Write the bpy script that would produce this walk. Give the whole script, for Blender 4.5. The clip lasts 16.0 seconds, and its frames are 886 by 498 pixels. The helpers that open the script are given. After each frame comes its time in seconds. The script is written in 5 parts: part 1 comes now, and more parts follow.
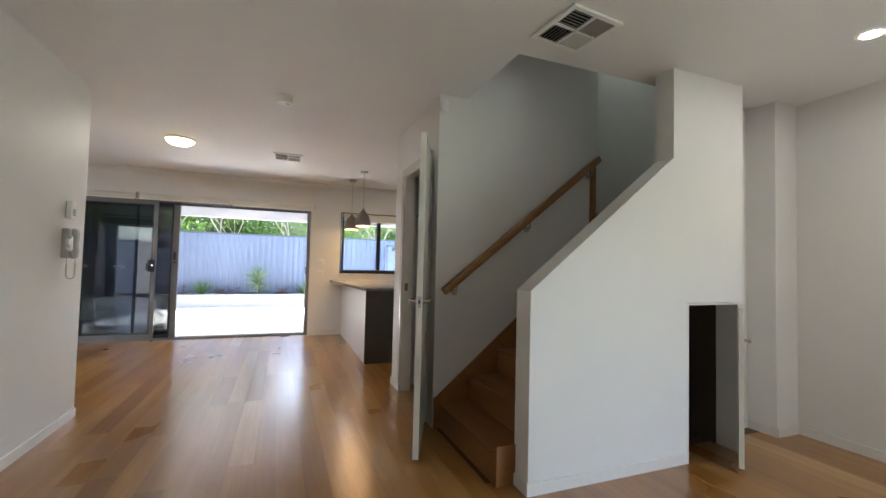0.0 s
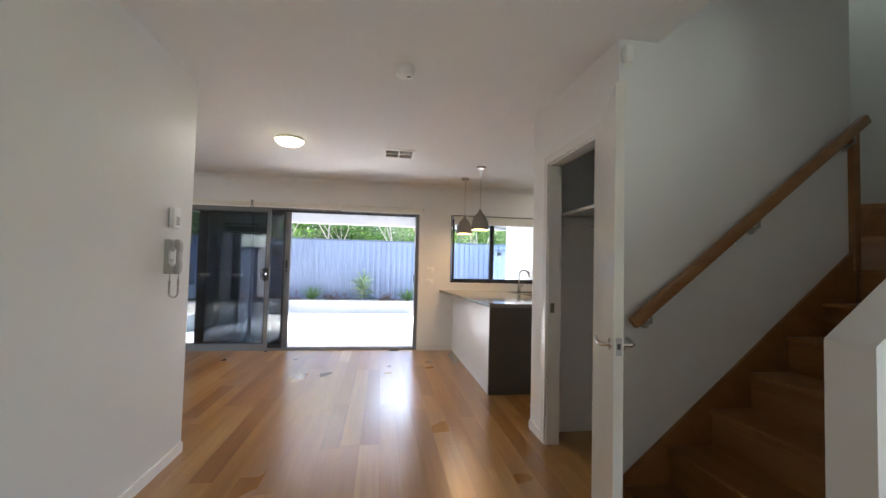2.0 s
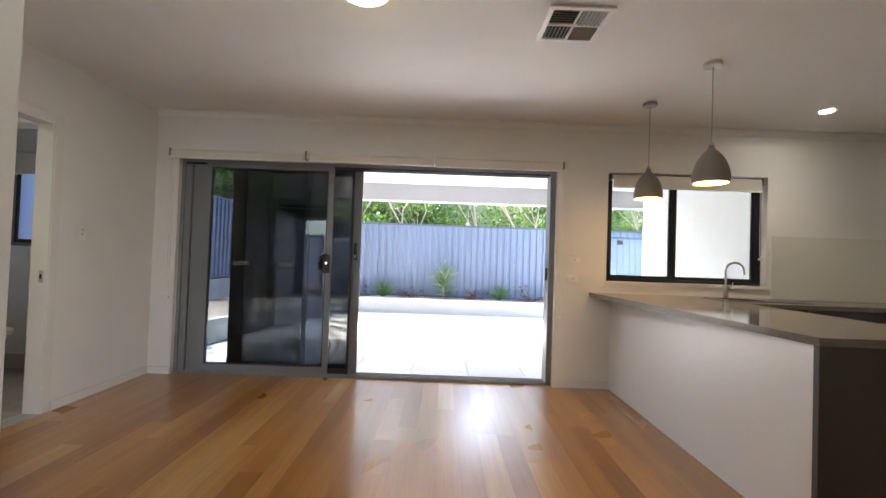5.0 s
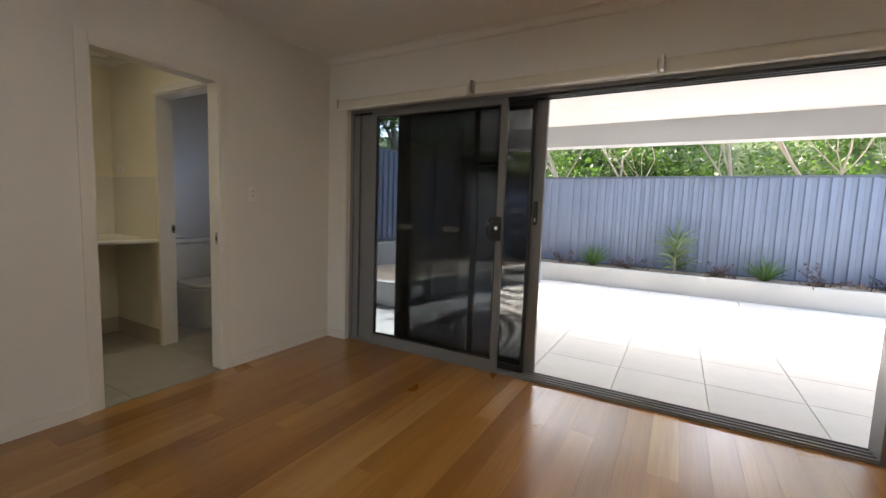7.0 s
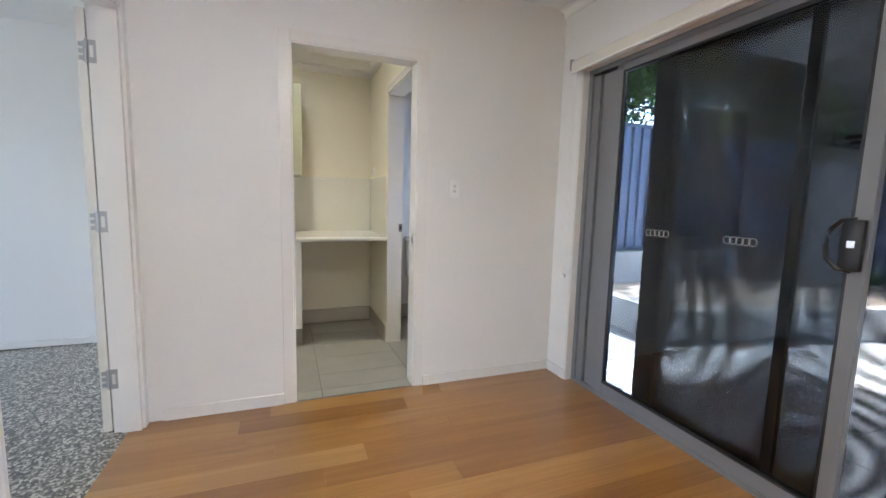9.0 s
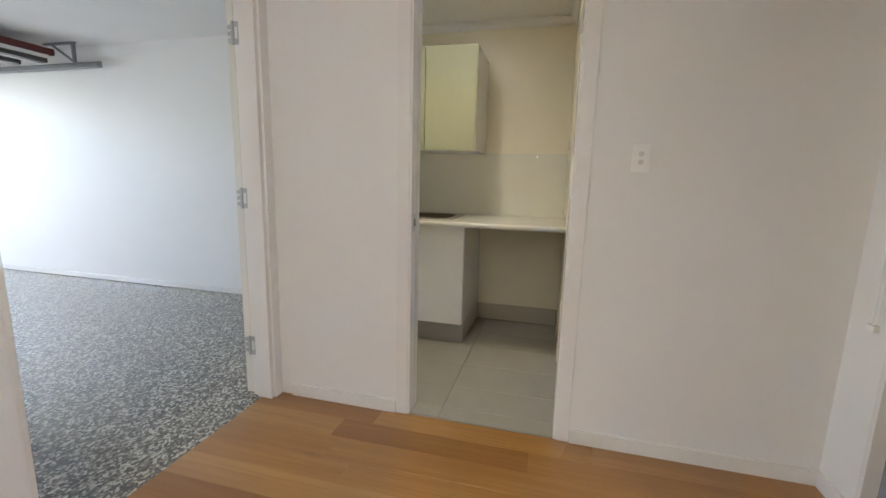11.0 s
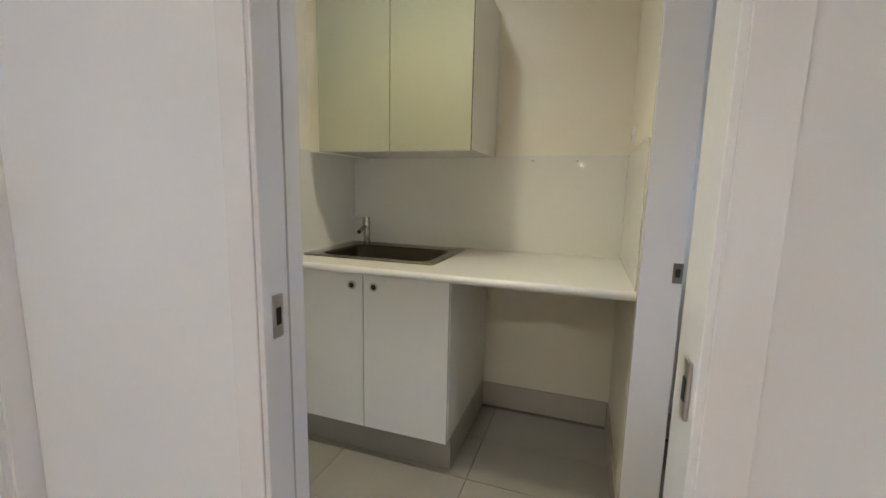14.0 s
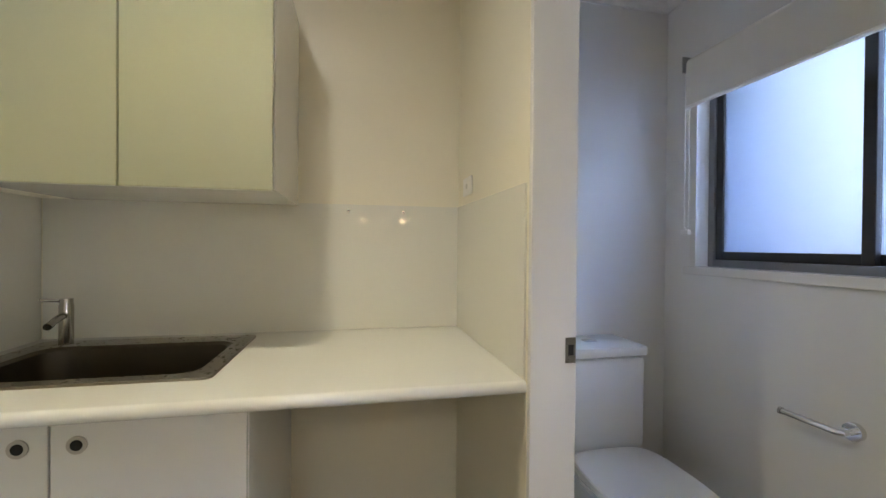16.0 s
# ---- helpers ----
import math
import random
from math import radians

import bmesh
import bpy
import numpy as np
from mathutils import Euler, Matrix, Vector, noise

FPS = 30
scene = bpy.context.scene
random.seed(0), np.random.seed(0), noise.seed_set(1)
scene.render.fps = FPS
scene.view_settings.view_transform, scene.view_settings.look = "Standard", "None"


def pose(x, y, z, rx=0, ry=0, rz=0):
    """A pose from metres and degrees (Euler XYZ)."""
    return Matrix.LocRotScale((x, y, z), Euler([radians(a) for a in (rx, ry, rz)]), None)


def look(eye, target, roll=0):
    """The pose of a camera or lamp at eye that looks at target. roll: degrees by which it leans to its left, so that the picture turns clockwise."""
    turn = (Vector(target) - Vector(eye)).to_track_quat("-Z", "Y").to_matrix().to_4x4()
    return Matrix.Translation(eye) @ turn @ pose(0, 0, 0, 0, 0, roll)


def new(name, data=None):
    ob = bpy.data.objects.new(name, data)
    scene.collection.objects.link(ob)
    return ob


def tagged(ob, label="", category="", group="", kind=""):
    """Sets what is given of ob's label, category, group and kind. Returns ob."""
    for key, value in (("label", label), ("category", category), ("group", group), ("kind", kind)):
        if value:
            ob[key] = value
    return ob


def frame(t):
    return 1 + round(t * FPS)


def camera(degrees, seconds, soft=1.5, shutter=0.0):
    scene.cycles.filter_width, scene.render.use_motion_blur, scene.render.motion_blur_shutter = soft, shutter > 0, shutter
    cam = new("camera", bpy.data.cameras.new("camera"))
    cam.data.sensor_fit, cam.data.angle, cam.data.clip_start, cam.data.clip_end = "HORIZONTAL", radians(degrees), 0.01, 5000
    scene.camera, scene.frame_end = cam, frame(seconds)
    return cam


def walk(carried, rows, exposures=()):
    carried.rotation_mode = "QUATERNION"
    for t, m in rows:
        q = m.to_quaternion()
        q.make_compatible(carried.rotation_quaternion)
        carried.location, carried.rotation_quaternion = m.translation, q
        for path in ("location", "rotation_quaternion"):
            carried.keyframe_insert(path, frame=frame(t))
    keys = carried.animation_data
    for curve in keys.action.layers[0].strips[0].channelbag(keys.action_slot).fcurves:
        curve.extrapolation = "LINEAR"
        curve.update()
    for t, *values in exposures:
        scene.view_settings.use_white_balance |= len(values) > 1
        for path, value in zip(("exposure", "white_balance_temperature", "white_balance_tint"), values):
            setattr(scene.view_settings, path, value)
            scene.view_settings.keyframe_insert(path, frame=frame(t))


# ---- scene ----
cam = camera(94.0, 16.0)
PATH = [
    (0, (0.675, 0.616, 1.204), (1.396, 2.48, 1.281), 1.4),
    (0.5, (0.686, 0.657, 1.202), (1.164, 2.598, 1.266), 1.4),
    (1, (0.622, 0.87, 1.224), (0.987, 2.836, 1.276), 1.4),
    (1.5, (0.566, 1.185, 1.23), (0.882, 3.159, 1.286), 1.4),
    (2, (0.532, 1.533, 1.276), (0.825, 3.51, 1.356), 1.4),
    (2.5, (0.48, 1.873, 1.31), (0.748, 3.852, 1.431), 1.4),
    (3, (0.461, 2.252, 1.317), (0.691, 4.232, 1.485), 1.5),
    (3.2, (0.445, 2.406, 1.323), (0.66, 4.386, 1.505), 1.4),
    (5.3, (-0.004, 3.999, 1.172), (-0.113, 5.996, 1.168), 2.1),
    (5.5, (0.004, 4.105, 1.168), (-0.195, 6.095, 1.132), 2.1),
    (6, (0.072, 4.376, 1.161), (-0.379, 6.322, 1.065), 2.0),
    (6.5, (0.095, 4.645, 1.12), (-0.62, 6.509, 0.994), 2.0),
    (7, (0.058, 4.956, 1.218), (-0.924, 6.689, 1.028), 2.0),
    (7.5, (-0.009, 5.262, 1.214), (-1.249, 6.818, 1.011), 2.0),
    (8, (-0.13, 5.472, 1.214), (-1.6, 6.81, 0.992), 1.8),
    (8.5, (-0.22, 5.706, 1.228), (-1.904, 6.76, 0.999), 1.6),
    (9, (-0.272, 5.965, 1.205), (-2.13, 6.668, 0.976), 1.5),
    (9.5, (-0.398, 6.182, 1.205), (-2.349, 6.548, 0.96), 1.4),
    (10, (-0.556, 6.408, 1.207), (-2.538, 6.44, 0.937), 1.5),
    (10.2, (-0.613, 6.488, 1.197), (-2.592, 6.398, 0.92), 1.4),
    (12.3, (-1.495, 6.68, 1.181), (-3.27, 5.877, 0.73), 1.2),
    (12.5, (-1.575, 6.642, 1.187), (-3.346, 5.834, 0.728), 1.1),
    (13, (-1.767, 6.556, 1.192), (-3.548, 5.751, 0.764), 0.8),
    (13.5, (-1.975, 6.561, 1.214), (-3.781, 5.794, 0.825), 0.9),
    (14, (-2.157, 6.557, 1.231), (-4.028, 5.915, 0.937), 1.2),
    (14.5, (-2.306, 6.495, 1.232), (-4.243, 6.041, 1.029), 1.3),
    (15, (-2.436, 6.41, 1.25), (-4.422, 6.205, 1.128), 1.1),
    (15.5, (-2.554, 6.371, 1.245), (-4.553, 6.44, 1.19), 0.8),
    (16, (-2.655, 6.309, 1.24), (-4.611, 6.722, 1.224), 0.5),
]
walk(cam, [(t, look(eye, target, roll)) for t, eye, target, roll in PATH], [
    (0, 3.95, 6150, 10), (1, 4.0, 6200, 10), (2.2, 4.0, 5950, 10), (2.6, 3.95, 6000, 10), (3.1, 3.9, 6600, 10), (5.5, 3.55, 6300, 10), (6.5, 3.2, 7200, 10), (7.5, 3.0, 6900, 10), (8.1, 3.35, 6700, 10), (8.6, 4.0, 5650, 10),
    (9.1, 4.6, 5750, 10), (10, 4.6, 5900, 10), (12.5, 3.55, 6900, 10), (13.4, 3.6, 7100, 10), (14, 4.3, 5900, 10), (14.6, 4.5, 5800, 10), (15.2, 4.5, 5950, 10), (16, 4.4, 6100, 10)])

# ---- light ----
world = bpy.data.worlds.new("world")
scene.world = world
world.use_nodes = True
wn = world.node_tree.nodes
sky = wn.new("ShaderNodeTexSky")
sky.sky_type = "NISHITA"
sky.sun_disc = False
SUN_EL, SUN_AZ = 56.0, -14.0
sky.sun_elevation = radians(SUN_EL)
sky.sun_rotation = radians(SUN_AZ)
sky.air_density, sky.dust_density, sky.ozone_density = 1.0, 2.5, 1.0
world.node_tree.links.new(sky.outputs[0], wn["Background"].inputs[0])
wn["Background"].inputs[1].default_value = 0.15


def lamp(name, kind, energy, color, m, size=0.1, size_y=None):
    data = bpy.data.lights.new(name, kind)
    data.energy, data.color = energy, color
    if kind == "AREA":
        data.size = size
        if size_y:
            data.shape, data.size_y = "RECTANGLE", size_y
    elif kind == "SUN":
        data.angle = radians(size)
    else:
        data.shadow_soft_size = size
    ob = new(name, data)
    ob.matrix_world = m
    return ob


YB_OUT = 8.3
sun_way = Vector((math.sin(radians(SUN_AZ)) * math.cos(radians(SUN_EL)), math.cos(radians(SUN_AZ)) * math.cos(radians(SUN_EL)), math.sin(radians(SUN_EL))))
lamp("sun", "SUN", 2.4, (1.0, 0.95, 0.87), look(sun_way * 30, (0, 0, 0)), 0.6)
# daylight lamps at the garage and toilet openings; front and upstairs ones added, unseen
# added lamp out of view, lights the hall wall and the front room
lamp("unseen_front_light", "AREA", 1.9, (0.95, 0.98, 1.0), look((4.42, -0.55, 0.95), (-0.7, 0.6, 0.5)), 1.6, 1.4)
# extra lamp hidden above the door head, added to brighten the living room
lamp("patio_door_fill", "AREA", 1.4, (0.97, 0.99, 1.0), look((-0.1, YB_OUT - 0.2, 2.30), (-0.3, 5.6, 0.3)), 3.2, 0.3)
lamp("garage_door_daylight", "AREA", 3.4, (1.0, 0.97, 0.93), look((-2.35, -0.47, 1.08), (-2.35, 3, 1.08)), 2.4, 2.0)
# added lamp above the view, brightens the stairwell
lamp("unseen_upstairs_light", "AREA", 0.36, (0.92, 1.0, 0.88), look((3.7, 4.66, 4.45), (3.0, 2.6, 2.6)), 0.7, 0.7)
lamp("toilet_window_daylight", "AREA", 0.42, (1.0, 0.82, 0.54), look((-3.6, YB_OUT, 1.7), (-3.65, 6.9, 1.4)), 1.2, 1.0)


# ---- materials ----
def nodes_of(name):
    m = bpy.data.materials.new(name)
    m.use_nodes = True
    nt = m.node_tree
    return m, nt, nt.nodes["Principled BSDF"]


def link(nt, a, b):
    nt.links.new(a, b)


def mapped(nt, scale, space="Object", offset_random=False):
    tc = nt.nodes.new("ShaderNodeTexCoord")
    mp = nt.nodes.new("ShaderNodeMapping")
    mp.inputs["Scale"].default_value = scale
    link(nt, tc.outputs[space], mp.inputs["Vector"])
    if offset_random:
        oi = nt.nodes.new("ShaderNodeObjectInfo")
        mul = nt.nodes.new("ShaderNodeVectorMath")
        mul.operation = "SCALE"
        mul.inputs[0].default_value = (37.0, 53.0, 11.0)
        link(nt, oi.outputs["Random"], mul.inputs["Scale"])
        link(nt, mul.outputs[0], mp.inputs["Location"])
    return mp.outputs[0]


def noise_tex(nt, vec, scale, detail=3.0, rough=0.55):
    n = nt.nodes.new("ShaderNodeTexNoise")
    n.inputs["Scale"].default_value = scale
    n.inputs["Detail"].default_value = detail
    n.inputs["Roughness"].default_value = rough
    link(nt, vec, n.inputs["Vector"])
    return n.outputs["Fac"]


def ramp(nt, fac, stops):
    r = nt.nodes.new("ShaderNodeValToRGB")
    els = r.color_ramp.elements
    while len(els) < len(stops):
        els.new(0.5)
    for el, (pos, col) in zip(els, stops):
        el.position = pos
        el.color = (*col, 1)
    link(nt, fac, r.inputs[0])
    return r.outputs[0]


def mix(nt, fac, a, b, mode="MIX"):
    m = nt.nodes.new("ShaderNodeMix")
    m.data_type, m.blend_type = "RGBA", mode
    for sock, v in ((m.inputs[0], fac), (m.inputs[6], a), (m.inputs[7], b)):
        if isinstance(v, (int, float)):
            sock.default_value = v
        elif isinstance(v, tuple):
            sock.default_value = (*v, 1)
        else:
            link(nt, v, sock)
    return m.outputs[2]


def bump(nt, bsdf, height, strength, distance=0.01):
    b = nt.nodes.new("ShaderNodeBump")
    b.inputs["Strength"].default_value = strength
    b.inputs["Distance"].default_value = distance
    link(nt, height, b.inputs["Height"])
    link(nt, b.outputs[0], bsdf.inputs["Normal"])


def paint(name, color, rough=0.5, vary=0.04, relief=0.08, fine=220.0, coat=0.0):
    """Painted or coated surface: faint large unevenness, fine roller texture."""
    m, nt, b = nodes_of(name)
    v = mapped(nt, (1, 1, 1))
    big = noise_tex(nt, v, 1.3, 4)
    small = noise_tex(nt, v, fine, 2)
    lo = tuple(c * (1 - vary) for c in color)
    hi = tuple(min(1, c * (1 + vary)) for c in color)
    link(nt, ramp(nt, big, [(0.3, lo), (0.7, hi)]), b.inputs["Base Color"])
    rr = nt.nodes.new("ShaderNodeMapRange")
    rr.inputs["To Min"].default_value, rr.inputs["To Max"].default_value = rough - 0.06, rough + 0.06
    link(nt, big, rr.inputs[0])
    link(nt, rr.outputs[0], b.inputs["Roughness"])
    b.inputs["Coat Weight"].default_value = coat
    bump(nt, b, small, relief, 0.002)
    return m


def metal(name, color, rough=0.25):
    m, nt, b = nodes_of(name)
    b.inputs["Metallic"].default_value = 1
    v = mapped(nt, (1, 1, 40))
    n = noise_tex(nt, v, 60, 2)
    link(nt, ramp(nt, n, [(0.3, tuple(c * 0.9 for c in color)), (0.7, color)]), b.inputs["Base Color"])
    rr = nt.nodes.new("ShaderNodeMapRange")
    rr.inputs["To Min"].default_value, rr.inputs["To Max"].default_value = rough * 0.8, rough * 1.25
    link(nt, n, rr.inputs[0])
    link(nt, rr.outputs[0], b.inputs["Roughness"])
    return m


def glow(name, color, strength):
    m, nt, b = nodes_of(name)
    b.inputs["Base Color"].default_value = (0.9, 0.9, 0.88, 1)
    b.inputs["Emission Color"].default_value = (*color, 1)
    b.inputs["Emission Strength"].default_value = strength
    return m


def glass_mat(name, color=(0.9, 0.95, 0.95), rough=0.0):
    m, nt, b = nodes_of(name)
    b.inputs["Base Color"].default_value = (*color, 1)
    b.inputs["Transmission Weight"].default_value = 1
    b.inputs["Roughness"].default_value = rough
    b.inputs["IOR"].default_value = 1.45
    return m


def timber(name, tones, axis, coat_rough, per_object=True, fine=1.0, coat=False):
    """Varnished hardwood; tones from dark to light, grain along the axis."""
    m, nt, b = nodes_of(name)
    st = [9.0 * fine] * 3
    st[axis] = 0.55 * fine
    v = mapped(nt, tuple(st), "Object", per_object)
    st2 = [90.0 * fine] * 3
    st2[axis] = 2.0 * fine
    v2 = mapped(nt, tuple(st2), "Object", per_object)
    v3 = mapped(nt, (1, 1, 1), "Object", per_object)
    oi = nt.nodes.new("ShaderNodeObjectInfo")
    n1 = noise_tex(nt, v, 1.0, 5, 0.6)
    n2 = noise_tex(nt, v2, 1.0, 3, 0.6)
    n3 = noise_tex(nt, v3, 0.9, 2)
    base = ramp(nt, oi.outputs["Random"], [(i / (len(tones) - 1), t) for i, t in enumerate(tones)])
    c = mix(nt, ramp(nt, n1, [(0.35, (0, 0, 0)), (0.7, (1, 1, 1))]), mix(nt, 1.0, base, (0.70, 0.62, 0.53), "MULTIPLY"), base)
    c = mix(nt, ramp(nt, n2, [(0.42, (0.3, 0.3, 0.3)), (0.55, (0, 0, 0))]), c, mix(nt, 1.0, base, (0.62, 0.5, 0.4), "MULTIPLY"))
    # knots and gum marks
    kv = [3.2] * 3
    kv[axis] = 1.1
    k = noise_tex(nt, mapped(nt, tuple(kv), "Object", per_object), 1.6, 1)
    c = mix(nt, ramp(nt, k, [(0.735, (0, 0, 0)), (0.80, (0.4, 0.4, 0.4))]), c, (0.16, 0.075, 0.025))
    link(nt, c, b.inputs["Base Color"])
    rr = nt.nodes.new("ShaderNodeMapRange")
    rr.inputs["To Min"].default_value, rr.inputs["To Max"].default_value = coat_rough * 0.85, coat_rough * 1.25
    link(nt, n3, rr.inputs[0])
    link(nt, rr.outputs[0], b.inputs["Roughness"])
    if coat:
        b.inputs["IOR"].default_value = 1.5
        b.inputs["Coat Weight"].default_value = 0.6
        b.inputs["Coat Roughness"].default_value = 0.2
    bump(nt, b, n2, 0.03, 0.002)
    return m


M = {}
M["wall"] = paint("wall_paint", (0.80, 0.79, 0.77), 0.54, 0.02, 0.06)
M["cream"] = paint("cream_wall_paint", (0.80, 0.755, 0.62), 0.36, 0.02, 0.06)
M["ceiling"] = paint("ceiling_paint", (0.82, 0.815, 0.80), 0.7, 0.02, 0.05)
M["gloss"] = paint("gloss_trim_paint", (0.82, 0.80, 0.77), 0.25, 0.02, 0.03)
M["door"] = paint("door_paint", (0.80, 0.78, 0.72), 0.22, 0.02, 0.03)
M["board"] = timber("floorboard_timber", [(0.30, 0.132, 0.029), (0.40, 0.193, 0.045), (0.45, 0.228, 0.058), (0.36, 0.168, 0.038), (0.47, 0.25, 0.07), (0.42, 0.21, 0.051), (0.60, 0.38, 0.155)], 1, 0.28, coat=True)
M["stair"] = timber("stair_timber", [(0.28, 0.132, 0.042), (0.34, 0.166, 0.057), (0.39, 0.198, 0.073)], 1, 0.28)
M["rail"] = timber("handrail_timber", [(0.36, 0.19, 0.08), (0.40, 0.21, 0.09)], 0, 0.3)
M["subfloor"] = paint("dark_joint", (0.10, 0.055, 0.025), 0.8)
M["alu"] = paint("grey_powdercoat", (0.20, 0.205, 0.22), 0.38, 0.03, 0.03)
M["black"] = paint("black_powdercoat", (0.012, 0.012, 0.014), 0.35, 0.05, 0.03)
M["plastic"] = paint("white_plastic", (0.86, 0.855, 0.83), 0.3, 0.01, 0.02)
M["plastic_grey"] = paint("pale_grey_plastic", (0.43, 0.415, 0.38), 0.35, 0.02, 0.02)
M["plastic_mid"] = paint("greyish_white_plastic", (0.66, 0.65, 0.62), 0.3, 0.02, 0.02)
M["dark_plastic"] = paint("dark_plastic", (0.05, 0.05, 0.05), 0.4, 0.02, 0.02)
M["chrome"] = metal("chrome", (0.75, 0.74, 0.72), 0.12)
M["steel"] = metal("brushed_steel", (0.55, 0.53, 0.50), 0.3)
# chrome darkened: the dim surroundings it reflects are put into the colour
M["tap_metal"] = metal("dim_reflection_chrome", (0.42, 0.40, 0.37), 0.16)
M["galv"] = metal("galvanised_steel", (0.5, 0.51, 0.52), 0.42)
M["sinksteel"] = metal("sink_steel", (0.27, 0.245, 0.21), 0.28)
# darker than the sink steel: shade in the bowl is put into the colour
M["shaded_bowlsteel"] = metal("shaded_brushed_steel", (0.17, 0.15, 0.125), 0.34)
M["glass"] = glass_mat("clear_glass", (0.93, 0.96, 0.96))
M["tinted"] = glass_mat("grey_tinted_glass", (0.20, 0.235, 0.275))
# the blue light from outside is put into the tint of the frosted pane
M["frost"] = glass_mat("outdoor_blue_frosted_glass", (0.43, 0.54, 0.76), 1.0)
M["render"] = paint("white_render", (0.60, 0.60, 0.59), 0.75, 0.04, 0.3, 90)
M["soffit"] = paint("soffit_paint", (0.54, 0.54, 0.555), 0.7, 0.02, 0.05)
# greyer than the soffit: shade on the beam's house side, put in as colour
M["beam"] = paint("shaded_beam_paint", (0.42, 0.425, 0.445), 0.7, 0.03, 0.12)
# render greyed: the shade on the planter front is part of the colour
M["planter"] = paint("shaded_planter_render", (0.50, 0.50, 0.49), 0.8, 0.06, 0.3, 90)
M["fence"] = paint("blue_grey_steel_sheet", (0.19, 0.235, 0.34), 0.45, 0.06, 0.03)
M["fence_dark"] = paint("dark_blue_steel", (0.10, 0.125, 0.17), 0.45, 0.05, 0.03)
M["laminate"] = paint("white_laminate", (0.80, 0.80, 0.77), 0.22, 0.01, 0.02)
M["gloss_door"] = paint("green_tinged_gloss_laminate", (0.36, 0.365, 0.26), 0.04, 0.01, 0.0, coat=1.0)
M["ceramic"] = paint("white_ceramic", (0.84, 0.85, 0.86), 0.08, 0.01, 0.0)
M["blind"] = paint("cream_roller_blind", (0.74, 0.71, 0.64), 0.7, 0.02, 0.3, 400)
M["kick"] = paint("brushed_grey_kickboard", (0.33, 0.31, 0.28), 0.35, 0.05, 0.03)
M["splash"] = paint("gloss_white_splashback", (0.75, 0.74, 0.68), 0.05, 0.01, 0.0)
M["island_panel"] = paint("white_island_panel", (0.80, 0.79, 0.80), 0.3, 0.01, 0.02)
M["charcoal"] = paint("charcoal_laminate", (0.075, 0.068, 0.06), 0.4, 0.06, 0.04)
M["pendant"] = paint("taupe_concrete_shade", (0.22, 0.195, 0.17), 0.6, 0.08, 0.2, 120)
M["shade_in"] = paint("cream_shade_lining", (0.80, 0.72, 0.55), 0.6, 0.02, 0.03)
M["bulb"] = glow("warm_bulb", (1.0, 0.58, 0.2), 5)
M["oyster"] = glow("opal_lamp_glass", (1.0, 0.86, 0.42), 0.75)
M["led"] = glow("downlight_lens", (1.0, 0.92, 0.78), 14)
M["led_day"] = glow("patio_downlight_lens", (1.0, 0.97, 0.9), 3)
M["maroon"] = paint("maroon_steel", (0.12, 0.025, 0.022), 0.5)
# dark colour of the added under-stair boards, in place of shade
M["hatch_shade"] = paint("hatch_shade_brown", (0.07, 0.055, 0.04), 0.85, 0.15, 0.3, 60)
# near-black for thin plates that stand in for the shade in holes
M["hole_shade"] = paint("hole_shade_black", (0.02, 0.02, 0.02), 0.9)
M["skirt_tile"] = paint("beige_skirting_tile", (0.50, 0.46, 0.40), 0.2, 0.04, 0.02)
M["bark"] = paint("pale_bark", (0.44, 0.37, 0.29), 0.9, 0.25, 0.6, 40)
M["dead_twig"] = paint("dry_twig", (0.10, 0.075, 0.055), 0.9, 0.2)
M["brown_leaf"] = paint("brown_leaf", (0.13, 0.07, 0.05), 0.6, 0.2)


def tile_mat(name, a, b2, rough):
    m, nt, b = nodes_of(name)
    oi = nt.nodes.new("ShaderNodeObjectInfo")
    v = mapped(nt, (1, 1, 1), "Object", True)
    base = mix(nt, oi.outputs["Random"], a, b2)
    n = noise_tex(nt, v, 7, 5)
    c = mix(nt, ramp(nt, n, [(0.35, (0, 0, 0)), (0.75, (0.35, 0.35, 0.35))]), base, tuple(x * 0.85 for x in a))
    link(nt, c, b.inputs["Base Color"])
    b.inputs["Roughness"].default_value = rough
    bump(nt, b, noise_tex(nt, v, 160, 2), 0.04, 0.002)
    return m


M["tile"] = tile_mat("pale_floor_tile", (0.39, 0.375, 0.335), (0.43, 0.41, 0.37), 0.25)
M["grout"] = paint("grey_grout", (0.22, 0.20, 0.17), 0.9)
M["patio_tile"] = tile_mat("pale_paver", (0.60, 0.60, 0.595), (0.65, 0.65, 0.645), 0.55)
M["patio_grout"] = paint("paver_joint", (0.50, 0.50, 0.49), 0.9)


def stone_mat():
    m, nt, b = nodes_of("grey_stone_top")
    v = mapped(nt, (1, 1, 1))
    a = noise_tex(nt, v, 260, 2)
    c = ramp(nt, a, [(0.35, (0.16, 0.145, 0.12)), (0.55, (0.24, 0.22, 0.19)), (0.75, (0.32, 0.30, 0.26))])
    link(nt, c, b.inputs["Base Color"])
    b.inputs["Roughness"].default_value = 0.1
    return m


M["stone"] = stone_mat()


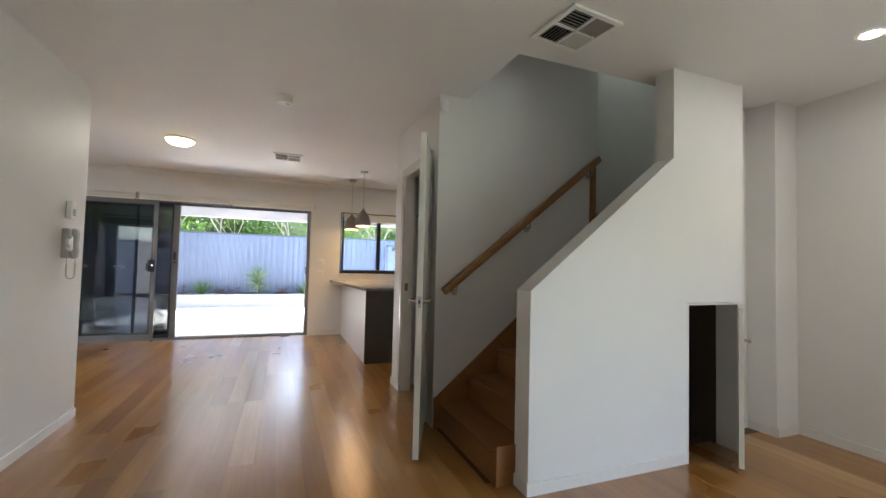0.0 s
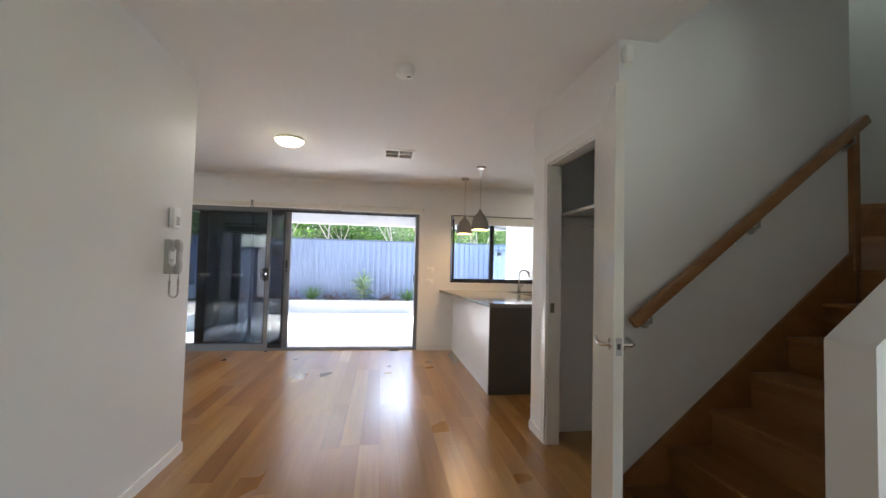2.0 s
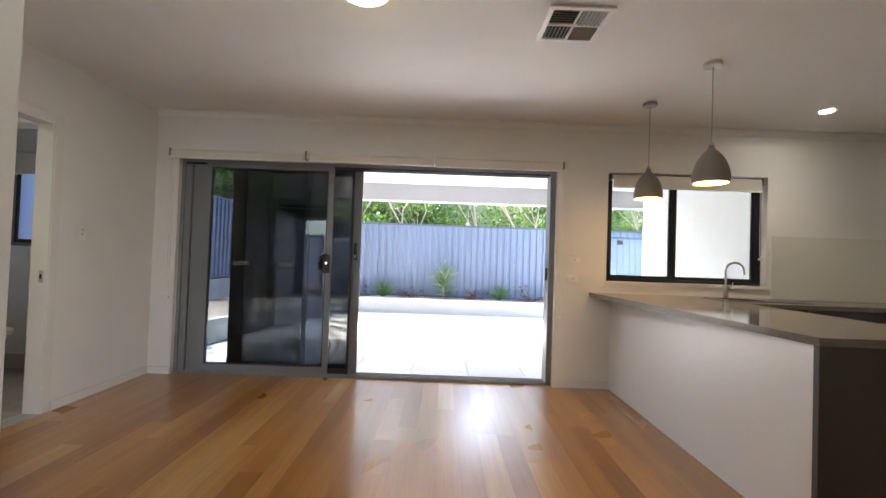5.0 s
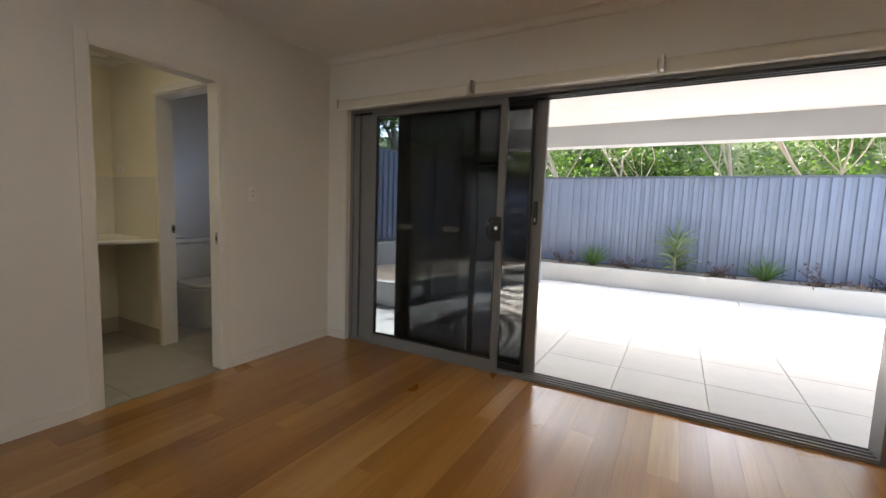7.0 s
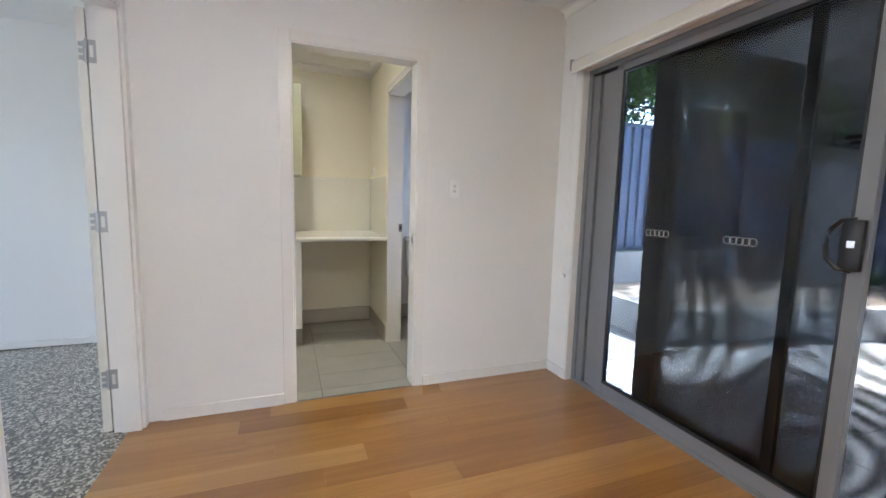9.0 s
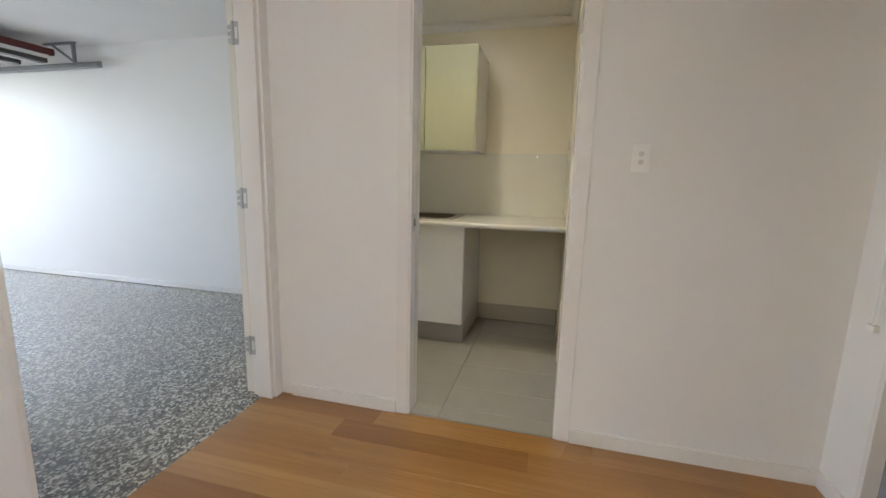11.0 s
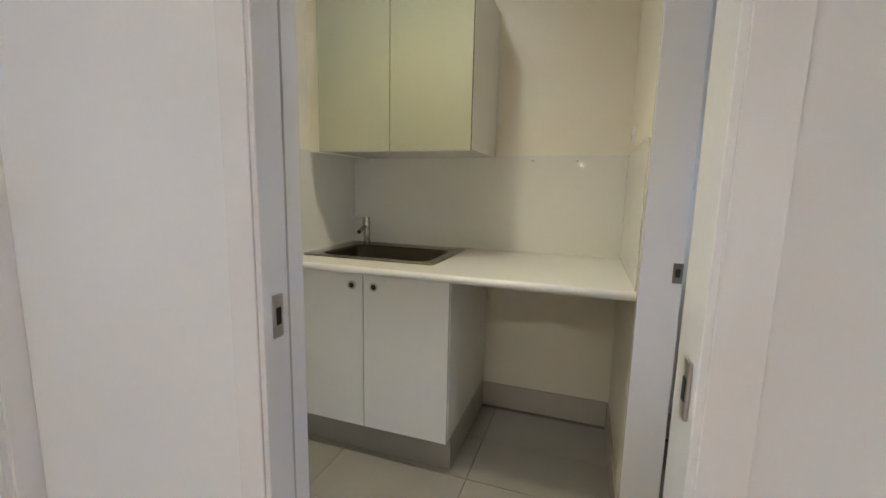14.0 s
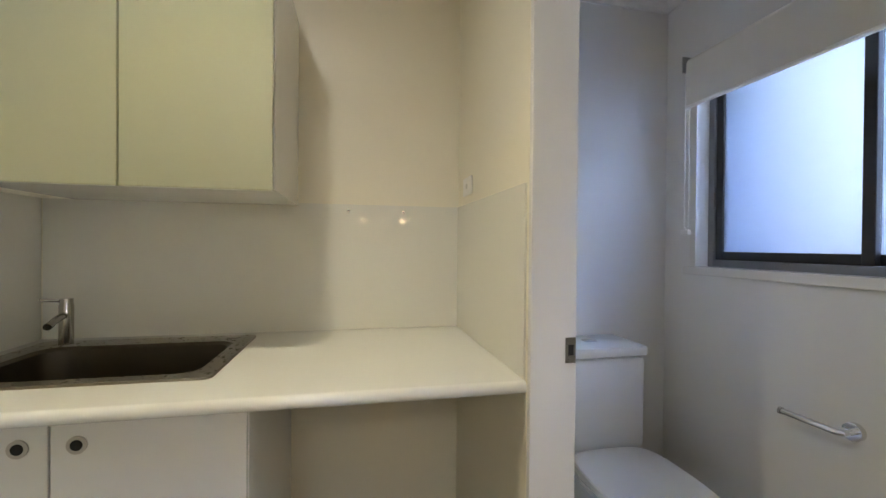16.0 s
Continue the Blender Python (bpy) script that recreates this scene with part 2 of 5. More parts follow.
def aggregate_mat():
    m, nt, b = nodes_of("sealed_exposed_aggregate")
    v = mapped(nt, (1, 1, 1))
    vo = nt.nodes.new("ShaderNodeTexVoronoi")
    vo.inputs["Scale"].default_value = 92
    link(nt, v, vo.inputs["Vector"])
    sep = nt.nodes.new("ShaderNodeSeparateColor")
    link(nt, vo.outputs["Color"], sep.inputs[0])
    c = ramp(nt, sep.outputs[0], [(0.0, (0.021, 0.019, 0.016)), (0.3, (0.057, 0.052, 0.043)), (0.5, (0.145, 0.132, 0.107)), (0.70, (0.31, 0.282, 0.222)), (0.88, (0.60, 0.565, 0.475))])
    n = noise_tex(nt, v, 1.2, 4)
    c = mix(nt, ramp(nt, n, [(0.35, (0, 0, 0)), (0.7, (0.18, 0.18, 0.18))]), c, (0.20, 0.195, 0.175))
    link(nt, c, b.inputs["Base Color"])
    b.inputs["Roughness"].default_value = 0.3
    b.inputs["Coat Weight"].default_value = 0.8
    b.inputs["Coat Roughness"].default_value = 0.12
    bump(nt, b, vo.outputs["Distance"], 0.3, 0.003)
    return m


M["aggregate"] = aggregate_mat()


def soil_mat(name, a, b2, scale):
    m, nt, b = nodes_of(name)
    v = mapped(nt, (1, 1, 1))
    n = noise_tex(nt, v, scale, 6, 0.7)
    link(nt, ramp(nt, n, [(0.3, a), (0.7, b2)]), b.inputs["Base Color"])
    b.inputs["Roughness"].default_value = 0.95
    bump(nt, b, n, 0.9, 0.03)
    return m


M["soil"] = soil_mat("sandy_mulch", (0.22, 0.16, 0.11), (0.50, 0.42, 0.33), 24)
M["gravel"] = soil_mat("reddish_gravel", (0.16, 0.09, 0.07), (0.42, 0.30, 0.25), 45)
M["grass"] = soil_mat("far_ground", (0.07, 0.10, 0.03), (0.14, 0.17, 0.06), 6)


def leaf_mat(name, lo, hi):
    m, nt, b = nodes_of(name)
    g = nt.nodes.new("ShaderNodeNewGeometry")
    b.inputs["Specular IOR Level"].default_value = 0.2
    link(nt, ramp(nt, g.outputs["Random Per Island"], [(0.0, lo), (0.7, hi), (1.0, tuple(min(1, c * 1.5) for c in hi))]), b.inputs["Base Color"])
    b.inputs["Roughness"].default_value = 0.5
    tr = nt.nodes.new("ShaderNodeBsdfTranslucent")
    tr.inputs[0].default_value = (hi[0] * 1.5, hi[1] * 1.6, hi[2], 1)
    ms = nt.nodes.new("ShaderNodeMixShader")
    ms.inputs[0].default_value = 0.28
    link(nt, b.outputs[0], ms.inputs[1])
    link(nt, tr.outputs[0], ms.inputs[2])
    link(nt, ms.outputs[0], nt.nodes["Material Output"].inputs["Surface"])
    return m


M["leaf"] = leaf_mat("hedge_leaf", (0.010, 0.026, 0.008), (0.075, 0.135, 0.032))
M["tree_leaf"] = leaf_mat("tree_leaf", (0.025, 0.06, 0.018), (0.08, 0.16, 0.035))
M["blade"] = leaf_mat("strappy_leaf", (0.035, 0.075, 0.025), (0.12, 0.20, 0.075))
M["yucca_blade"] = leaf_mat("pale_yucca_leaf", (0.07, 0.11, 0.06), (0.24, 0.30, 0.18))
M["petal"] = paint("white_petal", (0.80, 0.78, 0.70), 0.6)


def math_node(nt, op, a, b):
    n = nt.nodes.new("ShaderNodeMath")
    n.operation = op
    for sock, v in zip(n.inputs, (a, b)):
        if isinstance(v, (int, float)):
            sock.default_value = v
        else:
            link(nt, v, sock)
    return n.outputs[0]


def mesh_screen_mat(name, closed, clear, bands, slack):
    """Black woven mesh, too fine to tell its wires apart: it lets a part of the light through,
    more where the threads of its slack layers line up, in bands."""
    m, nt, b = nodes_of(name)
    b.inputs["Base Color"].default_value = (0.012, 0.012, 0.014, 1)
    b.inputs["Roughness"].default_value = 0.45
    b.inputs["Specular IOR Level"].default_value = 0.15
    v = mapped(nt, (1, 1, 1))
    sep = nt.nodes.new("ShaderNodeSeparateXYZ")
    link(nt, v, sep.inputs[0])
    field = math_node(nt, "MULTIPLY", noise_tex(nt, v, 1.25, 0.0), slack)
    field = math_node(nt, "ADD", field, math_node(nt, "MULTIPLY", sep.outputs["X"], bands[0]))
    field = math_node(nt, "ADD", field, math_node(nt, "MULTIPLY", sep.outputs["Z"], bands[1]))
    wave = math_node(nt, "MULTIPLY_ADD", math_node(nt, "SINE", math_node(nt, "MULTIPLY", field, 2 * math.pi), 0.0), 0.5)
    wave.node.inputs[2].default_value = 0.5
    fac = math_node(nt, "ADD", math_node(nt, "MULTIPLY", wave, clear - closed), closed)
    tr = nt.nodes.new("ShaderNodeBsdfTransparent")
    ms = nt.nodes.new("ShaderNodeMixShader")
    link(nt, fac, ms.inputs[0])
    link(nt, b.outputs[0], ms.inputs[1])
    link(nt, tr.outputs[0], ms.inputs[2])
    link(nt, ms.outputs[0], nt.nodes["Material Output"].inputs["Surface"])
    return m


M["mesh"] = mesh_screen_mat("black_insect_mesh", 0.27, 0.40, (3.0, 1.0), 9.0)
M["mesh_inner"] = mesh_screen_mat("black_security_mesh", 0.09, 0.42, (-4.0, 3.0), 22.0)


# ---- building blocks ----
def box(bm, x0, x1, y0, y1, z0, z1, bevel=0.0, m=None):
    r = bmesh.ops.create_cube(bm, size=1)
    vs = r["verts"]
    bmesh.ops.scale(bm, vec=(x1 - x0, y1 - y0, z1 - z0), verts=vs)
    bmesh.ops.translate(bm, vec=((x0 + x1) / 2, (y0 + y1) / 2, (z0 + z1) / 2), verts=vs)
    if bevel:
        es = list({e for v in vs for e in v.link_edges})
        out = bmesh.ops.bevel(bm, geom=es, offset=bevel, segments=2, affect="EDGES", profile=0.5)
        vs = list({v for f in out["faces"] for v in f.verts} | {v for v in vs if v.is_valid})
    if m is not None:
        bmesh.ops.transform(bm, matrix=m, verts=vs)
    return bm


def boxed(*a, **k):
    return box(bmesh.new(), *a, **k)


def tube(bm, a, b, r, seg=12, r2=None):
    """A capped cylinder or cone from a to b."""
    a, b = Vector(a), Vector(b)
    d = b - a
    m = Matrix.Translation((a + b) / 2) @ d.to_track_quat("Z", "Y").to_matrix().to_4x4()
    bmesh.ops.create_cone(bm, cap_ends=True, segments=seg, radius1=r, radius2=r if r2 is None else r2, depth=d.length, matrix=m)
    return bm


def sweep(bm, pts, r, seg=8, taper=None):
    """A round bar along a line of points."""
    pts = [Vector(p) for p in pts]
    rings = []
    for i, p in enumerate(pts):
        d = (pts[min(i + 1, len(pts) - 1)] - pts[max(i - 1, 0)]).normalized()
        side = d.cross(Vector((0, 0, 1)))
        if side.length < 0.05:
            side = d.cross(Vector((1, 0, 0)))
        side.normalize()
        up = side.cross(d)
        rr = r if taper is None else r + (taper - r) * i / (len(pts) - 1)
        rings.append([bm.verts.new(p + (side * math.cos(2 * math.pi * k / seg) + up * math.sin(2 * math.pi * k / seg)) * rr) for k in range(seg)])
    for a, b in zip(rings, rings[1:]):
        for k in range(seg):
            bm.faces.new((a[k], a[(k + 1) % seg], b[(k + 1) % seg], b[k]))
    bm.faces.new(rings[0][::-1])
    bm.faces.new(rings[-1])
    return bm


def lathe(bm, profile, center, seg=32):
    """Turns a line of (radius, z) about the upright through center."""
    cx, cy = center
    rings = [[bm.verts.new((cx + r * math.cos(2 * math.pi * k / seg), cy + r * math.sin(2 * math.pi * k / seg), z)) for k in range(seg)] for r, z in profile]
    for a, b in zip(rings, rings[1:]):
        for k in range(seg):
            bm.faces.new((a[k], a[(k + 1) % seg], b[(k + 1) % seg], b[k]))
    return bm


def prism(bm, outline, a0, a1, axis):
    """An outline in a plane pushed along an axis: x takes (y, z), y takes (x, z), z takes (x, y)."""
    def at(p, a):
        return {"x": (a, p[0], p[1]), "y": (p[0], a, p[1]), "z": (p[0], p[1], a)}[axis]
    lo = [bm.verts.new(at(p, a0)) for p in outline]
    hi = [bm.verts.new(at(p, a1)) for p in outline]
    n = len(outline)
    bm.faces.new(lo[::-1])
    bm.faces.new(hi)
    for k in range(n):
        bm.faces.new((lo[k], lo[(k + 1) % n], hi[(k + 1) % n], hi[k]))
    bmesh.ops.recalc_face_normals(bm, faces=bm.faces)
    return bm


def to_mesh(name, bm, material, smooth=False):
    bmesh.ops.recalc_face_normals(bm, faces=bm.faces)
    me = bpy.data.meshes.new(name)
    bm.to_mesh(me)
    bm.free()
    me.materials.append(material)
    if smooth:
        for p in me.polygons:
            p.use_smooth = True
        me.set_sharp_from_angle(angle=radians(38))
    return me


def part(name, bm, material, parent, label="", smooth=False):
    ob = new(name, to_mesh(name, bm, material, smooth))
    ob.parent = parent
    if parent.type == "EMPTY":
        ob.matrix_parent_inverse = Matrix.Translation(-parent.location)
    return tagged(ob, label)


def thing(name, label, category, at, group="", kind=""):
    ob = new(name)
    ob.empty_display_size = 0.1
    ob.location = at
    return tagged(ob, label, category, group, kind)


def solid(name, bm, material, label, category, group="", smooth=False, kind=""):
    return tagged(new(name, to_mesh(name, bm, material, smooth)), label, category, group, kind)


def structure(name, bm, material, label, category="wall"):
    return tagged(new(name, to_mesh(name, bm, material)), label, category, kind="structure")


def wall(name, axis, c0, c1, a0, a1, z0, z1, holes=(), material=None, label="plain white painted plasterboard wall"):
    """A wall that runs along an axis from a0 to a1, between c0 and c1 across; holes: (a0, a1, z0, z1)."""
    bm = bmesh.new()

    def piece(p0, p1, q0, q1):
        if p1 - p0 > 1e-4 and q1 - q0 > 1e-4:
            if axis == "x":
                box(bm, p0, p1, c0, c1, q0, q1)
            else:
                box(bm, c0, c1, p0, p1, q0, q1)
    last = a0
    for h0, h1, b0, b1 in sorted(holes):
        piece(last, h0, z0, z1)
        piece(h0, h1, z0, b0)
        piece(h0, h1, b1, z1)
        last = h1
    piece(last, a1, z0, z1)
    return structure(name, bm, material or M["wall"], label)


def skirting(runs):
    """Low white skirting boards: (axis, face, towards, a0, a1)."""
    for axis, face, way, a0, a1 in runs:
        t = 0.012 * way
        c0, c1 = sorted((face, face + t))
        bm = bmesh.new()
        if axis == "x":
            box(bm, a0, a1, c0, c1, 0.0, 0.065)
        else:
            box(bm, c0, c1, a0, a1, 0.0, 0.065)
        structure("baseboard", bm, M["gloss"], "low white painted skirting board", "skirting")


# ---- large structure ----
H = 2.5
XW, YB = -2.75, 7.75          # living room: side wall and back wall
XR = 1.745                    # wall with the cupboard
YH = 2.515                    # face of the wall below the stairs

# ground floor slab and ceilings
structure("floor", boxed(-2.759, 4.45, -1.7, 7.86, -0.14, -0.02), M["subfloor"], "honey coloured hardwood board floor with a gloss finish", "floor")
FLOOR = bpy.data.objects["floor"]
bm = bmesh.new()
for x0, x1, y0, y1 in ((-0.87, 1.97, -1.7, YB + 0.1), (1.97, 4.45, -1.7, 2.76), (3.57, 4.3, 2.76, 2.95), (1.97, 3.19, 3.62, 4.55), (1.97, 4.45, 4.7, YB + 0.1), (-1.63, -0.87, 4.43, YB + 0.1), (-2.87, -1.63, 5.13, YB + 0.1), (4.3, 4.45, 2.76, 4.7)):
    box(bm, x0, x1, y0, y1, H, H + 0.12)
structure("ceiling", bm, M["ceiling"], "flat white plasterboard ceiling", "ceiling")

wall("wall_hall", "y", -0.87, -0.75, -1.6, 4.55, 0, H)
wall("wall_hall_return", "x", 4.43, 4.55, -1.63, -0.87, 0, H)
wall("wall_step", "y", -1.63, -1.50, 4.55, 5.13, 0, H)
wall("wall_garage_door", "x", 5.13, 5.25, -2.75, -1.50, 0, H, [(-2.70, -1.63, 0, 2.06)])
wall("wall_side", "y", -2.87, XW, 5.25, 7.87, 0, H, [(5.984, 6.728, 0, 2.05)])
wall("wall_back", "x", YB, YB + 0.2, XW, 4.45, 0, H, [(-2.535, 1.09, -0.02, 2.06), (1.57, 3.09, 1.02, 2.06)])
wall("wall_front", "x", -1.72, -1.6, -0.87, 4.45, 0, H)
# the hole is an added opening out of view, for the front lamp
wall("wall_right", "y", 4.35, 4.45, -1.6, 7.75, 0, H, [(-1.4, 0.3, 0.2, 1.7)])
# wall with the store cupboard, beside the stairs
wall("wall_cupboard", "y", XR, XR + 0.1, 3.62, 4.74, 0, H, [(3.70, 4.44, 0, 2.055)])
wall("wall_kitchen_return", "x", 4.64, 4.74, XR + 0.1, 4.35, 0, H)
wall("wall_cupboard_back", "y", 2.55, 2.6, 3.62, 4.64, 0, H)
# stairwell
bm = bmesh.new()
box(bm, XR, 3.19, 3.52, 3.62, 0, 5.0)
structure("wall_stair_back", bm, M["wall"], "white painted wall beside the stairs", "wall")
bm = bmesh.new()
prism(bm, [(1.92, 0), (3.085, 0), (3.085, 1.0), (3.57, 1.0), (3.57, 0), (3.62, 0), (3.62, 2.5), (2.965, 2.5), (2.965, 1.92), (1.92, 1.075)], YH, 2.655, "y")
structure("wall_below_stairs", bm, M["wall"], "white wall with a sloping top edge below the stairs", "wall")
for nm, a in (("wall_recess", (3.62, 4.10, 2.80, 2.90)), ("wall_recess_corner", (4.10, 4.35, 2.59, 2.69)), ("wall_recess_side", (4.10, 4.2, 2.69, 2.90)), ("wall_recess_return", (3.57, 3.62, 2.655, 2.80))):
    structure(nm, boxed(*a, 0, H), M["wall"], "white wall beside a shallow recess", "wall")
bm = bmesh.new()
box(bm, 1.87, 1.97, 2.66, 3.52, H + 0.12, 5.0)
box(bm, 1.97, 4.3, 2.66, 2.76, H + 0.12, 5.0)
box(bm, 4.2, 4.3, 2.90, 4.7, 0, 5.0)
# opening left at the top is added and unseen, for the upstairs lamp
box(bm, 3.19, 4.2, 4.6, 4.7, 0, 4.0)
box(bm, 3.19, 3.3, 4.6, 4.7, 4.0, 5.0)
box(bm, 4.1, 4.2, 4.6, 4.7, 4.0, 5.0)
box(bm, 3.3, 4.1, 4.6, 4.7, 4.9, 5.0)
box(bm, 3.09, 3.19, 3.62, 4.6, 0, 5.0)
structure("wall_stairwell", bm, M["wall"], "white stairwell walls rising to the upper storey", "wall")
structure("ceiling_stairwell", boxed(1.8, 4.3, 2.55, 4.7, 5.0, 5.08), M["ceiling"], "white ceiling above the stairwell", "ceiling")

# cornices
bm = bmesh.new()


def cove(axis, face, way, a0, a1, z=H, s=0.055):
    pts = [(face, z), (face, z - s), (face + way * 0.012, z - s)]
    for k in range(5):
        a = math.pi / 2 * k / 4
        pts.append((face + way * (s - (s - 0.012) * math.cos(a)), z - s + (s - 0.012) * math.sin(a)))
    pts.append((face + way * s, z))
    prism(bm, pts, a0, a1, axis)


cove("x", YB, -1, XW, 4.35)
structure("cornice", bm, M["ceiling"], "white coved plaster cornice", "trim")

skirting([("y", -0.75, 1, -1.6, 4.55), ("x", 4.55, 1, -1.50, -0.75), ("y", XW, 1, 5.33, 5.93), ("y", XW, 1, 6.782, YB), ("x", YB, -1, XW, -2.54), ("x", YB, -1, 1.09, 1.62),
          ("x", YH, -1, 1.92, 3.085), ("y", 1.92, -1, YH - 0.012, 2.655), ("y", 4.35, -1, -1.6, 2.59), ("x", 2.59, -1, 4.10, 4.35), ("y", 4.10, -1, 2.59, 2.80), ("x", 2.80, -1, 3.62, 4.09),
          ("y", XR, -1, 4.51, 4.74), ("x", 4.74, 1, XR, 1.95)])

# laundry and toilet
HL = 2.4
XL = -4.36
structure("floor_laundry", boxed(XL - 0.1, -2.76, 5.1, 7.86, -0.14, -0.008), M["grout"], "pale grey rectangular floor tiles with dark joints", "floor")
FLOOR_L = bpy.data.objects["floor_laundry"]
wall("wall_laundry_back", "y", XL - 0.1, XL, 5.1, 6.8, 0, HL, material=M["cream"], label="cream painted laundry wall")
wall("wall_toilet_back", "y", XL - 0.1, XL, 6.8, 7.87, 0, HL)
wall("wall_laundry_garage", "x", 5.13, 5.23, XL, -2.87, 0, HL, material=M["cream"], label="cream painted laundry wall")
wall("wall_laundry_partition", "x", 6.735, 6.86, XL, -2.87, 0, HL, [(-3.63, -2.87, 0, 2.05)], M["cream"], "cream painted partition wall between laundry and toilet")
wall("wall_toilet_window", "x", YB, YB + 0.12, XL, -2.87, 0, HL, [(-4.20, -3.05, 1.16, 2.05)])
structure("ceiling_laundry", boxed(XL - 0.1, -2.87, 5.13, 7.87, HL, HL + 0.1), M["ceiling"], "white plasterboard ceiling", "ceiling")
bm = bmesh.new()
cove("x", 6.735, -1, XL, -2.87, HL)
cove("y", XL, 1, 5.23, 6.735, HL)
cove("x", 5.23, 1, XL, -2.87, HL)
cove("y", XL, 1, 6.86, YB, HL)
cove("x", YB, -1, XL, -2.87, HL)
structure("cornice_laundry", bm, M["ceiling"], "white coved plaster cornice", "trim")

# garage
HG = 2.42
structure("floor_garage", boxed(-4.4, -0.87, -0.6, 5.19, -0.14, -0.006), M["aggregate"], "grey speckled sealed aggregate floor", "floor")
wall("wall_garage_side", "y", -4.38, -4.28, -0.6, 5.13, 0, HG)
wall("wall_garage_front", "x", -0.45, -0.30, -4.28, -0.87, 0, HG, [(-4.08, -1.1, 0, 2.15)])
wall("wall_garage_corner", "y", -2.87, -2.75, 5.13, 5.25, 0, HG)
bm = boxed(-4.38, -1.63, -0.45, 5.13, HG, HG + 0.07)
box(bm, -1.63, -0.87, -0.45, 4.43, HG, HG + 0.07)
structure("ceiling_garage", bm, M["ceiling"], "white garage ceiling", "ceiling")
bm = boxed(-4.28, -4.268, -0.3, 5.13, 0, 0.05)
structure("baseboard", bm, M["gloss"], "low white skirting board in the garage", "skirting")

# outdoors
structure("ground", boxed(-400, 400, -400, 400, -0.5, -0.15), M["grass"], "flat ground around the house", "ground")
structure("patio", boxed(-4.3, 6.0, 7.86, 12.65, -0.16, -0.035), M["patio_grout"], "pale square patio pavers with thin joints", "patio")
PATIO = bpy.data.objects["patio"]
structure("driveway", boxed(-6.5, -0.6, -9, -0.45, -0.2, -0.02), M["gravel"], "reddish gravel outside the garage", "driveway")
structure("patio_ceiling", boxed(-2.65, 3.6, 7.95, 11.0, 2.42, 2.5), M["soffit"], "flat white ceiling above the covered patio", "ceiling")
structure("patio_beam", boxed(-2.65, 3.6, 10.85, 11.1, 2.14, 2.42), M["beam"], "rendered beam at the edge of the patio roof, its shade painted grey", "beam")
bm = boxed(3.4, 3.6, 7.95, 10.85, -0.04, 2.42)
structure("patio_wall", bm, M["render"], "white rendered wall beside the patio", "wall")
# out of view; reaches over the patio to keep sun off the toilet window
structure("roof", boxed(-4.6, 4.6, -1.9, 11.2, 5.1, 5.2), M["fence_dark"], "unseen roof of the house, extended to block the sun", "roof")
bm = bmesh.new()
box(bm, -4.5, -4.46, -0.45, 7.9, 0, 5.1)
box(bm, 4.45, 4.5, -1.7, 7.9, 2.6, 5.1)
box(bm, -4.46, 4.45, 7.96, 8.06, 2.62, 5.1)
box(bm, -4.46, 1.8, -1.75, -1.7, 2.62, 5.1)
structure("wall_upper", bm, M["render"], "white rendered outer walls of the upper storey", "wall")

# ---- sliding door to the patio ----
YD = 7.82


def bar(bm, x0, x1, y0, y1, z0, z1):
    return box(bm, x0, x1, y0, y1, z0, z1, 0.003)


def pane(name, x0, x1, y, z0, z1, parent, mat="glass", thick=0.005):
    ob = part(name, boxed(x0, x1, y - thick / 2, y + thick / 2, z0, z1), M[mat], parent)
    ob.visible_shadow = False
    return ob


def sheet(x0, x1, y, z0, z1):
    """A stretched sheet of woven mesh."""
    bm = bmesh.new()
    bm.faces.new([bm.verts.new(p) for p in ((x0, y, z0), (x1, y, z0), (x1, y, z1), (x0, y, z1))])
    return bm


def leaf_frame(name, parent, x0, x1, y0, y1, z0, z1, w, material, wt=None, wb=None):
    bm = bmesh.new()
    wt, wb = wt or w, wb or w
    bar(bm, x0, x0 + w, y0, y1, z0, z1)
    bar(bm, x1 - w, x1, y0, y1, z0, z1)
    bar(bm, x0 + w, x1 - w, y0 + 0.002, y1 - 0.002, z0, z0 + wb)
    bar(bm, x0 + w, x1 - w, y0 + 0.002, y1 - 0.002, z1 - wt, z1)
    return part(name, bm, material, parent)


door = thing("door_patio", "grey aluminium sliding patio door standing half open", "sliding door", (-0.7, YD, 0), kind="structure")
bm = bmesh.new()
bar(bm, -2.535, -2.50, YB + 0.045, YB + 0.2, 0, 2.06)
bar(bm, 1.035, 1.09, YB + 0.045, YB + 0.2, 0, 2.06)
bar(bm, -2.5, 1.035, YB + 0.045, YB + 0.2, 2.03, 2.06)
part("door_frame", bm, M["alu"], door)
bm = bmesh.new()
box(bm, -2.5, 1.035, YB + 0.045, YB + 0.2, -0.01, 0.012)
part("sill_track", bm, M["alu"], door, "grooved grey aluminium sill track")
for k in range(4):
    part("track_rail", boxed(-2.5, 1.035, YB + 0.05 + 0.042 * k, YB + 0.058 + 0.042 * k, 0.012, 0.024), M["alu"], door)
for k in range(3):
    part("head_track", boxed(-2.5, 1.035, YB + 0.06 + 0.045 * k, YB + 0.07 + 0.045 * k, 2.01, 2.03), M["black"], door)
# stacked leaves, from the room outwards
leaf_a = leaf_frame("inner_leaf", door, -2.30, -1.065, YB + 0.055, YB + 0.09, 0.02, 2.03, 0.05, M["alu"], 0.045, 0.075)
pane("glass_pane", -2.25, -1.115, YB + 0.075, 0.095, 1.985, leaf_a, "tinted")


